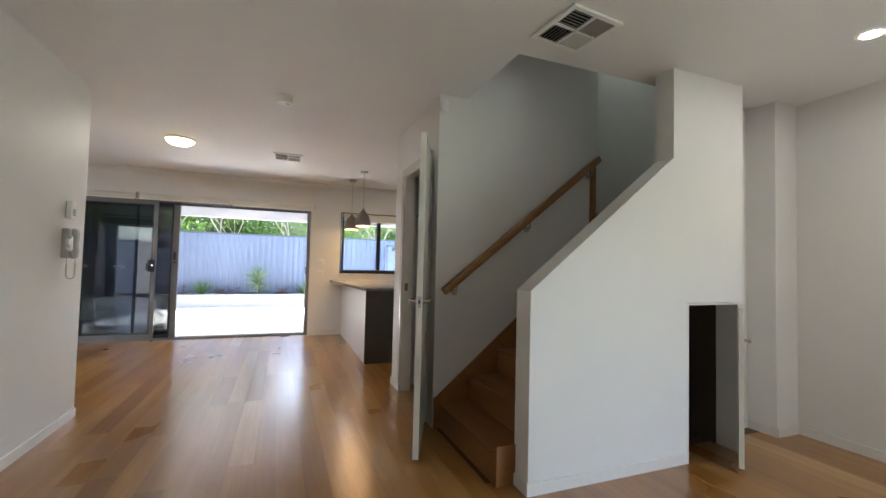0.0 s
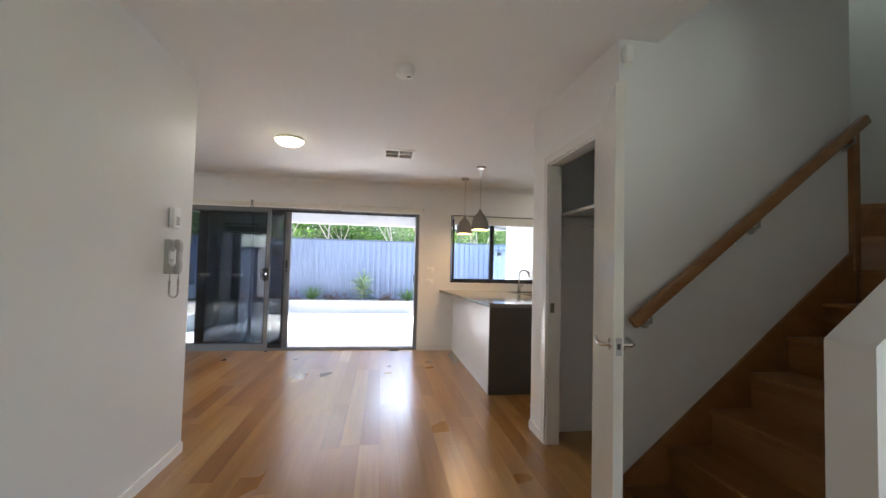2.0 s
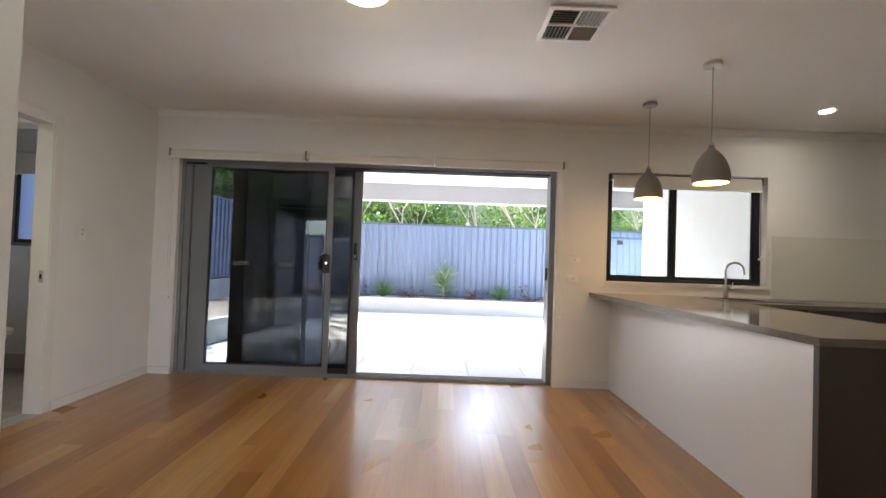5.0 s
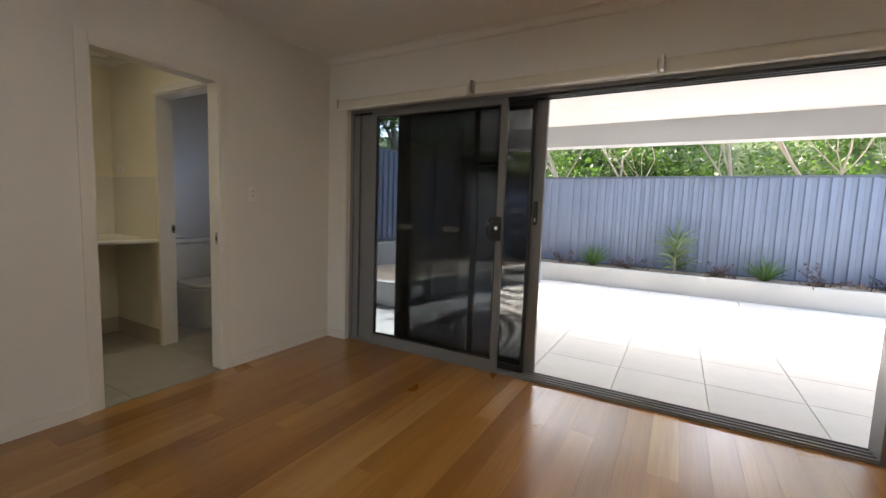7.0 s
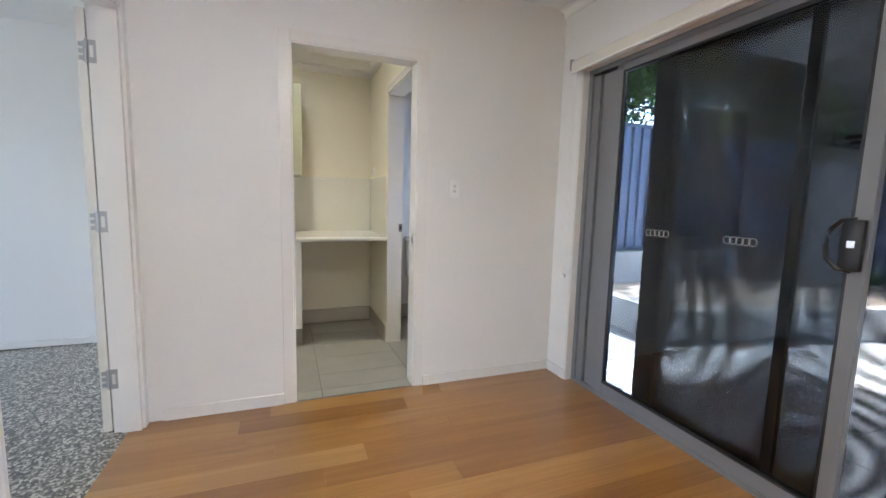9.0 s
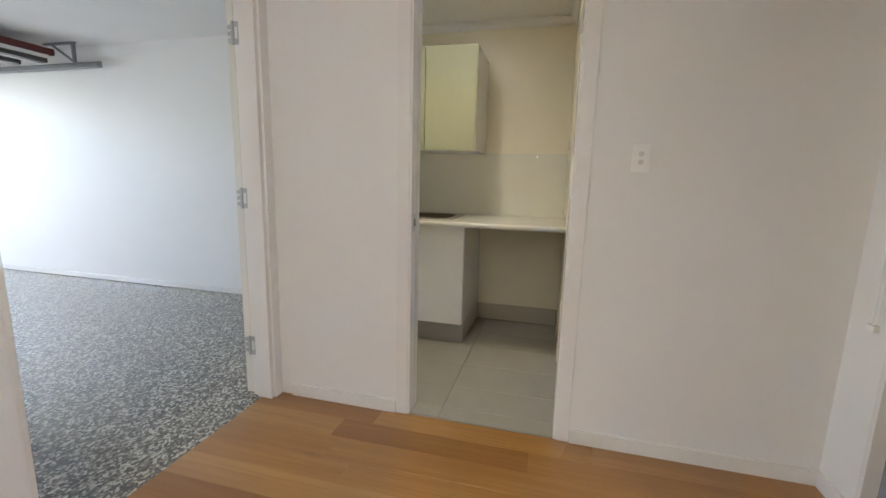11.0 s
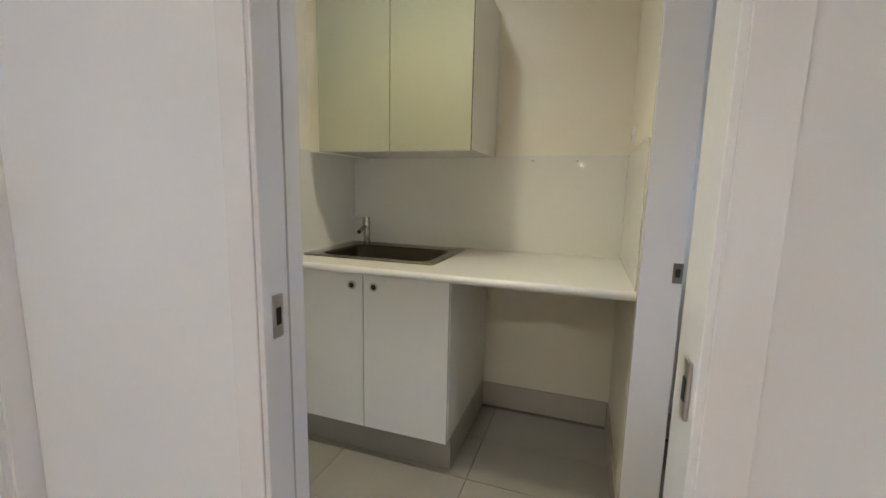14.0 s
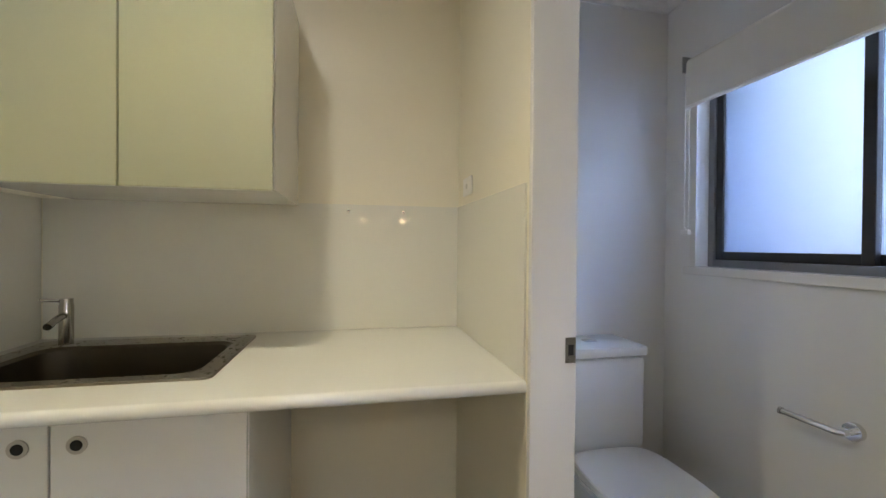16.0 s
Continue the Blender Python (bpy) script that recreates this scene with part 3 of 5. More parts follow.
def gasket(parent, x0, x1, y0, y1, z0, z1, w=0.011):
    """Black rubber seal round a pane, proud of the frame."""
    bm = bmesh.new()
    box(bm, x0, x0 + w, y0, y1, z0, z1)
    box(bm, x1 - w, x1, y0, y1, z0, z1)
    box(bm, x0 + w, x1 - w, y0, y1, z0, z0 + w)
    box(bm, x0 + w, x1 - w, y0, y1, z1 - w, z1)
    return part("gasket", bm, M["black"], parent, "black rubber glazing seal")


gasket(leaf_a, -2.252, -1.113, YB + 0.056, YB + 0.088, 0.093, 1.987)
leaf_b = leaf_frame("outer_leaf", door, -2.03, -0.80, YB + 0.15, YB + 0.185, 0.02, 2.02, 0.085, M["alu"], 0.05, 0.075)
pane("glass_pane", -1.945, -0.885, YB + 0.168, 0.095, 1.97, leaf_b)
gasket(leaf_b, -1.947, -0.883, YB + 0.152, YB + 0.183, 0.093, 1.972, 0.014)
leaf_c = leaf_frame("screen_leaf", door, -2.055, -0.875, YB + 0.105, YB + 0.135, 0.02, 2.02, 0.02, M["black"], 0.04, 0.05)
part("screen_stile", boxed(-2.035, -1.93, YB + 0.104, YB + 0.136, 0.07, 1.98, 0.003), M["black"], leaf_c)
part("screen_stile", boxed(-1.345, -1.30, YB + 0.106, YB + 0.134, 0.07, 1.98, 0.003), M["black"], leaf_c)
part("insect_mesh", sheet(-1.93, -0.895, YB + 0.117, 0.07, 1.98), M["mesh"], leaf_c, "black woven insect mesh")
part("security_mesh", sheet(-1.93, -0.895, YB + 0.124, 0.07, 1.98), M["mesh_inner"], leaf_c, "second layer of black mesh")
bm = bmesh.new()
bar(bm, -2.432, -2.37, YB + 0.075, YB + 0.13, 0.02, 2.02)
bar(bm, -2.37, -2.30, YB + 0.065, YB + 0.10, 0.02, 2.02)
part("fixed_stile", bm, M["alu"], door)
part("fixed_stile", boxed(-2.50, -2.44, YB + 0.06, YB + 0.16, 0.02, 2.03, 0.002), M["alu"], door)
part("weather_strip", boxed(-2.44, -2.432, YB + 0.09, YB + 0.16, 0.02, 2.03), M["black"], door)
# D-shaped lock on the inner leaf
bm = bmesh.new()
sweep(bm, [(-1.10, YB + 0.045, 1.18), (-1.135, YB + 0.03, 1.175), (-1.165, YB + 0.025, 1.14), (-1.172, YB + 0.025, 1.09), (-1.165, YB + 0.025, 1.04), (-1.135, YB + 0.03, 1.005), (-1.10, YB + 0.045, 1.0)], 0.009, 8)
box(bm, -1.135, -1.072, YB + 0.028, YB + 0.056, 1.0, 1.18, 0.008)
part("door_lock", bm, M["black"], leaf_a, "black D-shaped door handle with lock", True)
bm = boxed(-1.113, -1.089, YB + 0.022, YB + 0.03, 1.08, 1.108, 0.003)
part("key_cylinder", bm, M["chrome"], leaf_a, "small chrome key plate")
bm = boxed(-0.865, -0.835, YB + 0.135, YB + 0.152, 1.13, 1.30, 0.006)
part("flush_pull", bm, M["black"], leaf_b, "black flush finger pull")
part("snib", boxed(-0.856, -0.844, YB + 0.13, YB + 0.138, 1.15, 1.18, 0.003), M["steel"], leaf_b)
part("jamb_keeper", boxed(1.02, 1.036, YB + 0.10, YB + 0.13, 1.0, 1.12, 0.004), M["black"], door, "black lock keeper on the jamb")


def sticker(parent, x, y, z):
    """A row of linked oval rings: the safety mark on the glass."""
    bm = bmesh.new()
    for k in range(5):
        cx = x + 0.028 * k
        ring = [(cx + 0.017 * math.cos(a * math.pi / 8), y, z + 0.017 * math.sin(a * math.pi / 8)) for a in range(17)]
        sweep(bm, ring, 0.0014, 5)
    part("safety_mark", bm, M["plastic_grey"], parent, "row of pale linked rings on the glass")


sticker(leaf_a, -1.995, YB + 0.071, 1.065)
sticker(leaf_a, -1.56, YB + 0.071, 1.065)
sticker(leaf_b, -1.90, YB + 0.163, 1.065)

# white reveals round the door
bm = bmesh.new()
box(bm, -2.552, -2.530, YB - 0.004, YB + 0.044, 0, 2.075)
box(bm, 1.085, 1.107, YB - 0.004, YB + 0.044, 0, 2.075)
box(bm, -2.530, 1.085, YB - 0.004, YB + 0.044, 2.055, 2.075)
structure("trim", bm, M["gloss"], "white timber reveal round the patio door", "trim")


def roller_blind(x0, x1, y, z, drop, depth=0.055, cord=None, chain_len=1.35):
    """A rolled-up blind: tube of fabric, hem bar, end brackets and a chain."""
    t = thing("roller_blind", "cream fabric roller blind rolled up at the head", "blind", ((x0 + x1) / 2, y, z), "blinds")
    bm = bmesh.new()
    tube(bm, (x0 + 0.02, y, z), (x1 - 0.02, y, z), depth / 2, 20)
    part("roll", bm, M["blind"], t, smooth=True)
    bm = bmesh.new()
    box(bm, x0 + 0.02, x1 - 0.02, y - depth / 2 - 0.002, y - depth / 2 + 0.001, z - drop, z)
    part("fabric", bm, M["blind"], t)
    bm = bmesh.new()
    tube(bm, (x0 + 0.02, y - depth / 2, z - drop), (x1 - 0.02, y - depth / 2, z - drop), 0.008, 10)
    part("hem_bar", bm, M["plastic"], t, smooth=True)
    for xx in (x0, x1 - 0.006):
        part("bracket", boxed(xx, xx + 0.006, y - 0.03, y + 0.03, z - 0.035, z + 0.035, 0.002), M["steel"], t)
    if cord is not None:
        bm = bmesh.new()
        for o in (-0.012, 0.012):
            sweep(bm, [(cord + o, y - 0.012, z), (cord + o * 0.9, y - 0.012, z - chain_len)], 0.0022, 6)
        sweep(bm, [(cord - 0.0108, y - 0.012, z - chain_len), (cord, y - 0.012, z - chain_len - 0.012), (cord + 0.0108, y - 0.012, z - chain_len)], 0.0022, 6)
        part("chain", bm, M["plastic"], t, "white bead chain")
        part("chain_holder", boxed(cord - 0.02, cord + 0.02, y - 0.022, y - 0.002, z - chain_len - 0.035, z - chain_len - 0.012, 0.004), M["plastic"], t)
    return t


roller_blind(-2.60, -1.315, YB - 0.032, 2.10, 0.055, 0.06, -2.565)
roller_blind(-1.295, -0.10, YB - 0.032, 2.10, 0.05, 0.06)
roller_blind(-0.09, 1.135, YB - 0.032, 2.10, 0.06, 0.06, 1.12, chain_len=1.42)
for x in (-1.305, -0.095):
    bm = bmesh.new()
    box(bm, x - 0.008, x + 0.008, YB - 0.066, YB - 0.002, 2.06, 2.145, 0.003)
    solid("blind_bracket", bm, M["sinksteel"] if x < -1 else M["plastic"], "small bracket between two roller blinds", "bracket", smooth=True)

# ---- kitchen window ----
win = thing("window_kitchen", "dark aluminium sliding window above the kitchen bench", "window", (2.33, YB + 0.1, 1.5), kind="structure")
wf = leaf_frame("window_frame", win, 1.57, 3.09, YB + 0.07, YB + 0.13, 1.02, 2.06, 0.026, M["black"])
for x0, x1, y in ((1.605, 2.27, YB + 0.085), (2.21, 3.055, YB + 0.112)):
    s = leaf_frame("sash", win, x0, x1, y - 0.012, y + 0.012, 1.044, 2.036, 0.036, M["black"])
    pane("pane", x0 + 0.036, x1 - 0.036, y, 1.08, 2.0, s)
part("window_latch", boxed(1.607, 1.637, YB + 0.06, YB + 0.075, 1.30, 1.36, 0.004), M["black"], win)
bm = bmesh.new()
box(bm, 1.555, 3.12, YB - 0.018, YB + 0.07, 0.985, 1.02)
box(bm, 1.555, 1.57, YB - 0.004, YB + 0.07, 1.02, 2.06)
box(bm, 3.09, 3.105, YB - 0.004, YB + 0.07, 1.02, 2.06)
part("window_sill", bm, M["gloss"], win, "white painted timber sill and reveal")
roller_blind(1.60, 3.06, YB + 0.03, 2.02, 0.10, 0.05, 3.05, chain_len=0.72)

# ---- internal door frames ----
def door_lining(name, parent, axis, a0, a1, c0, c1, top, w=0.06, proud=0.014, sides=(1, 1), faces=(1, 1)):
    """Jamb linings inside an opening and architraves round it."""
    def piece(bm, p0, p1, q0, q1, z0, z1):
        if axis == "x":
            box(bm, p0, p1, q0, q1, z0, z1, 0.002)
        else:
            box(bm, q0, q1, p0, p1, z0, z1, 0.002)
    bm = bmesh.new()
    piece(bm, a0, a0 + 0.018, c0, c1, 0, top)
    piece(bm, a1 - 0.018, a1, c0, c1, 0, top)
    piece(bm, a0 + 0.018, a1 - 0.018, c0, c1, top - 0.018, top)
    part("jamb_lining", bm, M["gloss"], parent)
    for f, (face, way) in zip(faces, ((c0, -1), (c1, 1))):
        if not f:
            continue
        bm = bmesh.new()
        q0, q1 = sorted((face, face + way * proud))
        if sides[0]:
            piece(bm, a0 - w + 0.008, a0 + 0.008, q0, q1, 0, top + w - 0.008)
        if sides[1]:
            piece(bm, a1 - 0.008, a1 + w - 0.008, q0, q1, 0, top + w - 0.008)
        piece(bm, a0 + 0.008, a1 - 0.008, q0, q1, top - 0.008, top + w - 0.008)
        part("architrave", bm, M["gloss"], parent)


d = thing("door_frame_laundry", "white painted pocket door frame to the laundry", "door frame", (XW, 6.355, 0), kind="structure")
door_lining("", d, "y", 5.984, 6.728, -2.87, XW, 2.05, 0.06, 0.006, (1, 1))
bm = bmesh.new()
box(bm, -2.824, -2.819, 6.002, 6.0032, 0, 2.0)
part("pocket_slot", bm, M["plastic_grey"], d, "thin slot of the pocket door")
part("latch_plate", boxed(-2.80, -2.774, 6.0025, 6.0065, 0.935, 1.02, 0.001), M["steel"], d, "brushed steel flush latch")
# dark plate on the latch face, painted shade in place of a hollow
part("latch_hole_shade", boxed(-2.794, -2.78, 6.006, 6.0075, 0.96, 0.995, 0.001), M["hole_shade"], d)
part("strike_plate", boxed(-2.80, -2.774, 6.704, 6.709, 0.915, 1.0, 0.001), M["steel"], d, "brushed steel strike plate")
part("strike_hole_shade", boxed(-2.794, -2.78, 6.7025, 6.706, 0.94, 0.975, 0.001), M["hole_shade"], d)
d = thing("door_frame_toilet", "white painted pocket door frame to the toilet", "door frame", (-3.29, 6.8, 0), kind="structure")
door_lining("", d, "x", -3.63, -2.852, 6.735, 6.86, 2.05, 0.05, 0.012, (0, 0))
lp = part("latch_plate", boxed(-3.632, -3.61, 6.83, 6.858, 0.945, 1.01, 0.001), M["sinksteel"], d, "dark steel flush latch")
# thin dark plates give the latch its shaded hollows as colour
part("latch_hole_shade", boxed(-3.6098, -3.6085, 6.837, 6.851, 0.965, 0.992, 0.0), M["hole_shade"], lp)
part("latch_hole_shade", boxed(-3.625, -3.617, 6.8285, 6.8298, 0.96, 0.995, 0.0), M["hole_shade"], lp)
d = thing("door_frame_garage", "white painted door frame to the garage", "door frame", (-2.27, 5.19, 0), kind="structure")
door_lining("", d, "x", -2.70, -1.63, 5.13, 5.25, 2.06, 0.06, 0.012, (0, 0))
bm = boxed(-2.75, -2.692, 5.25, 5.264, 0, 2.112, 0.002)
box(bm, -2.682, -2.670, 5.165, 5.25, 0, 2.04, 0.001)
part("door_stop", bm, M["gloss"], d)

leafd = thing("door_garage", "white flush door to the garage, standing wide open", "door", (-2.69, 5.12, 0))
rot = Matrix.Translation((-2.69, 5.103, 0)) @ Matrix.Rotation(radians(-172), 4, "Z")
part("door_leaf", boxed(0.0, 0.82, -0.018, 0.018, 0.008, 2.03, 0.002, rot), M["door"], leafd)
for z in (0.285, 1.066, 1.84):
    bm = bmesh.new()
    tube(bm, (-2.676, 5.127, z - 0.052), (-2.676, 5.127, z + 0.052), 0.0065, 10)
    box(bm, -2.682, -2.678, 5.131, 5.164, z - 0.05, z + 0.05)
    for k in (-0.03, 0.0, 0.03):
        box(bm, -2.688, -2.682, 5.095, 5.122, z + k - 0.009, z + k + 0.009)
    box(bm, -2.688, -2.681, 5.112, 5.124, z - 0.045, z + 0.045)
    part("hinge", bm, M["galv"], leafd, "galvanised steel butt hinge", True)
    part("hinge_cut", boxed(-2.6785, -2.677, 5.138, 5.152, z - 0.026, z + 0.026), M["gloss"], leafd)

# store cupboard
d = thing("door_frame_store", "white painted door frame of the store cupboard", "door frame", (XR, 4.07, 0), kind="structure")
door_lining("", d, "y", 3.70, 4.44, XR, XR + 0.1, 2.055, 0.06, 0.014, (1, 1), (1, 0))
part("strike_plate", boxed(XR + 0.02, XR + 0.05, 4.418, 4.424, 0.95, 1.02, 0.001), M["sinksteel"], d, "dark steel strike plate")
cd = thing("door_store", "white gloss flush cupboard door standing open", "door", (1.75, 3.71, 0))
ang = math.degrees(math.atan2(3.075 - 3.715, 1.478 - 1.738))
rot = Matrix.Translation((1.738, 3.715, 0)) @ Matrix.Rotation(radians(ang), 4, "Z")
part("door_leaf", boxed(0.0, 0.70, -0.019, 0.019, 0.008, 2.04, 0.002, rot), M["door"], cd)
for s in (-1, 1):
    bm = bmesh.new()
    tube(bm, (0.645, s * 0.019, 0.97), (0.645, s * 0.028, 0.97), 0.026, 20)
    sweep(bm, [(0.645, s * 0.026, 0.97), (0.645, s * 0.058, 0.97), (0.635, s * 0.066, 0.972), (0.56, s * 0.066, 0.976), (0.53, s * 0.062, 0.978)], 0.009, 10)
    bmesh.ops.transform(bm, matrix=rot, verts=bm.verts)
    part("lever_handle", bm, M["chrome"], cd, "chrome lever handle on a round rose", True)
lp = part("latch_plate", boxed(0.699, 0.702, -0.011, 0.011, 0.935, 1.005, 0.0, rot), M["galv"], cd, "pale steel latch plate")
part("latch_bolt", boxed(0.7021, 0.706, -0.006, 0.006, 0.96, 0.982, 0.0, rot), M["dark_plastic"], lp)
shelf = thing("store_shelving", "white laminate shelving inside the store cupboard", "shelving", (2.25, 4.1, 0))
part("top_shelf", boxed(1.93, 2.55, 3.63, 4.63, 1.69, 1.712), M["laminate"], shelf)
part("divider", boxed(1.95, 2.55, 4.12, 4.138, 0.40, 1.69), M["laminate"], shelf)
for z in (0.42, 0.84, 1.28):
    part("shelf", boxed(1.97, 2.55, 3.63, 4.12, z, z + 0.018), M["laminate"], shelf)
bm = bmesh.new()
tube(bm, (2.2, 4.14, 1.62), (2.2, 4.63, 1.62), 0.012, 12)
part("hanging_rail", bm, M["chrome"], shelf, smooth=True)

# hatch below the stairs
d = thing("hatch_frame", "thin white lining round the low hatch below the stairs", "hatch frame", (3.32, YH, 0), kind="structure")
bm = bmesh.new()
box(bm, 3.085, 3.097, YH - 0.003, 2.66, 0.0, 0.995)
box(bm, 3.558, 3.57, YH - 0.003, 2.66, 0.0, 0.995)
box(bm, 3.097, 3.558, YH - 0.003, 2.66, 0.985, 0.997)
part("lining", bm, M["gloss"], d)
# boards added inside the hatch; their dark colour stands in for shade
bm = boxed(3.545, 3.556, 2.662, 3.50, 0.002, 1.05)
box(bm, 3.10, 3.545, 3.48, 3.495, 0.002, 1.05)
structure("hatch_shade_boards", bm, M["hatch_shade"], "dark boards added to put shade into the space below the stairs", "lining")
hd = thing("hatch_door", "low white cupboard door below the stairs, standing open", "cupboard door", (3.56, YH, 0))
ang = math.degrees(math.atan2(0.616 - YH, 0.675 - 3.56)) + 0.6
rot = Matrix.Translation((3.556, YH - 0.02, 0)) @ Matrix.Rotation(radians(ang), 4, "Z")
part("door_leaf", boxed(0.0, 0.34, -0.014, 0.014, 0.03, 0.985, 0.002, rot), M["door"], hd)
bm = bmesh.new()
tube(bm, (0.28, 0.014, 0.79), (0.28, 0.035, 0.79), 0.008, 12)
tube(bm, (0.28, 0.035, 0.79), (0.28, 0.05, 0.79), 0.016, 16)
bmesh.ops.transform(bm, matrix=rot, verts=bm.verts)
part("knob", bm, M["steel"], hd, "small steel knob", True)
part("hinge", boxed(0.0, 0.05, -0.018, -0.014, 0.90, 0.96, 0.0, rot), M["steel"], hd)

# ---- stairs ----
stairs = thing("staircase", "varnished hardwood staircase with closed risers", "staircase", (2.5, 3.1, 0), kind="structure")
RISE, GO, X0 = 0.187, 0.235, 1.80
for i in range(6):
    x = X0 + GO * i
    z = RISE * (i + 1)
    y0 = 2.665
    part("riser", boxed(x, x + 0.018, y0, 3.50, z - RISE, z - 0.028), M["stair"], stairs)
    part("tread", boxed(x - 0.02, x + GO + 0.018, y0, 3.50, z - 0.028, z, 0.006), M["stair"], stairs)
zc = RISE * 6
cx, cy = 3.20, 3.50
corners = [[(cx, cy), (cx, 2.665), (3.56, 2.665)], [(cx, cy), (3.56, 2.665), (3.56, 2.905), (4.0, 2.905)], [(cx, cy), (4.0, 2.905), (4.195, 2.905), (4.195, 3.5)]]
for k, poly in enumerate(corners):
    z = zc + RISE * (k + 1)
    part("winder_tread", prism(bmesh.new(), poly, z - 0.028, z, "z"), M["stair"], stairs)
    part("winder_riser", prism(bmesh.new(), poly, z - RISE, z - 0.028, "z"), M["stair"], stairs)
part("landing", boxed(3.2, 4.195, 3.502, 4.595, zc + RISE * 3 - 0.06, zc + RISE * 3 - 0.001), M["stair"], stairs)
bm = bmesh.new()
prism(bm, [(XR + 0.005, 0.0), (2.2, 0.0), (3.19, 0.75), (3.19, 1.43), (X0 - 0.035, 0.225), (XR + 0.005, 0.225)], 3.498, 3.516, "y")
part("stringer", bm, M["stair"], stairs, "varnished timber stringer along the wall")
part("corner_post", boxed(3.165, 3.21, 3.488, 3.53, 1.30, 2.10, 0.003), M["rail"], stairs, "square timber post at the turn of the stairs")
part("end_board", boxed(1.80, 1.92, 2.640, 2.664, 0.0, 0.215, 0.002), M["stair"], stairs)
rail = thing("handrail", "round-edged hardwood handrail fixed to the wall", "handrail", (2.5, 3.46, 1.5))
a, b = Vector((1.79, 3.462, 1.005)), Vector((3.22, 3.462, 2.165))
m = Matrix.Translation(a) @ Matrix.Rotation(-math.atan2(b.z - a.z, b.x - a.x), 4, "Y")
part("grip", boxed(0, (b - a).length, -0.021, 0.021, -0.03, 0.03, 0.012, m), M["rail"], rail, smooth=True)
for f in (0.06, 0.5, 0.93):
    p = a.lerp(b, f)
    bm = bmesh.new()
    sweep(bm, [p + Vector((0.02, 0, -0.025)), p + Vector((0.02, 0, -0.06)), p + Vector((0.02, 0.03, -0.075)), p + Vector((0.02, 0.058, -0.075))], 0.008, 8)
    tube(bm, p + Vector((0.02, 0.05, -0.075)), p + Vector((0.02, 0.058, -0.075)), 0.024, 16)
    part("rail_bracket", bm, M["steel"], rail, "steel handrail bracket", True)
# small sensor at the head of the wall
bm = boxed(1.757, 1.80, 3.475, 3.519, 2.36, 2.45, 0.008)
solid("alarm_sensor", bm, M["plastic"], "small white alarm sensor high on the wall corner", "sensor", smooth=True)


# ---- kitchen ----
island = thing("kitchen_island", "white and charcoal kitchen peninsula unit", "kitchen unit", (2.0, 6.6, 0))
part("side_panel", boxed(1.62, 1.638, 5.60, YB, 0, 0.868, 0.001), M["island_panel"], island, "plain white side panel")
part("end_panel", boxed(1.62, 2.45, 5.572, 5.60, 0, 0.868, 0.001), M["charcoal"], island, "charcoal end panel")
part("carcass", boxed(1.638, 2.40, 5.60, 7.13, 0.1, 0.868), M["charcoal"], island)
bench = thing("worktop", "polished grey stone worktop of the kitchen", "worktop", (2.4, 7.0, 0.9))
bm = prism(bmesh.new(), [(1.415, YB), (1.612, 5.565), (2.46, 5.565), (2.46, 7.13), (4.34, 7.13), (4.34, 7.32), (2.41, 7.32), (2.41, 7.58), (4.34, 7.58), (4.34, YB)], 0.869, 0.905, "z")
part("slab", bm, M["stone"], bench)
part("slab_end", boxed(3.15, 4.34, 7.321, 7.579, 0.87, 0.904), M["stone"], bench)
base = thing("kitchen_base_unit", "charcoal kitchen base cupboards below the window", "kitchen unit", (3.4, 7.4, 0))
part("carcass", boxed(2.41, 4.34, 7.16, YB, 0.1, 0.70), M["charcoal"], base)
sink = thing("kitchen_sink", "stainless steel sink set into the stone worktop", "sink", (2.78, 7.45, 0.9))
bm = bmesh.new()
box(bm, 2.40, 3.16, 7.31, 7.59, 0.9055, 0.909)
for x0, x1, y0, y1 in ((2.43, 2.445, 7.33, 7.57), (3.125, 3.14, 7.33, 7.57)):
    box(bm, x0, x1, y0, y1, 0.75, 0.9055)
part("rim", bm, M["sinksteel"], sink)
# no bowl is sunk here: a thin dark plate stands in for its shade
part("bowl", boxed(2.47, 2.78, 7.345, 7.555, 0.9095, 0.9105), M["hole_shade"], sink, "flat dark plate painted as the shaded bowl of the sink")
tap = thing("kitchen_tap", "chrome gooseneck mixer tap beside the sink", "tap", (2.62, 7.60, 0.905))
bm = bmesh.new()
tube(bm, (2.62, 7.62, 0.905), (2.62, 7.62, 1.02), 0.024, 16)
part("body", bm, M["chrome"], tap, smooth=True)
bm = bmesh.new()
sweep(bm, [(2.62, 7.62, 1.0), (2.62, 7.62, 1.16)] + [(2.62 + 0.075 - 0.075 * math.cos(k * math.pi / 10), 7.62 - 0.03 * k / 10, 1.16 + 0.075 * math.sin(k * math.pi / 10)) for k in range(1, 11)] + [(2.772, 7.588, 1.125)], 0.011, 10)
part("spout", bm, M["chrome"], tap, smooth=True)
bm = bmesh.new()
sweep(bm, [(2.64, 7.62, 0.985), (2.675, 7.615, 0.99), (2.68, 7.612, 1.05)], 0.007, 8)
part("lever", bm, M["chrome"], tap, smooth=True)
solid("kitchen_splashback", boxed(3.14, 4.34, YB - 0.008, YB - 0.001, 0.906, 1.5), M["splash"], "pale glass splashback beside the kitchen window", "splashback")


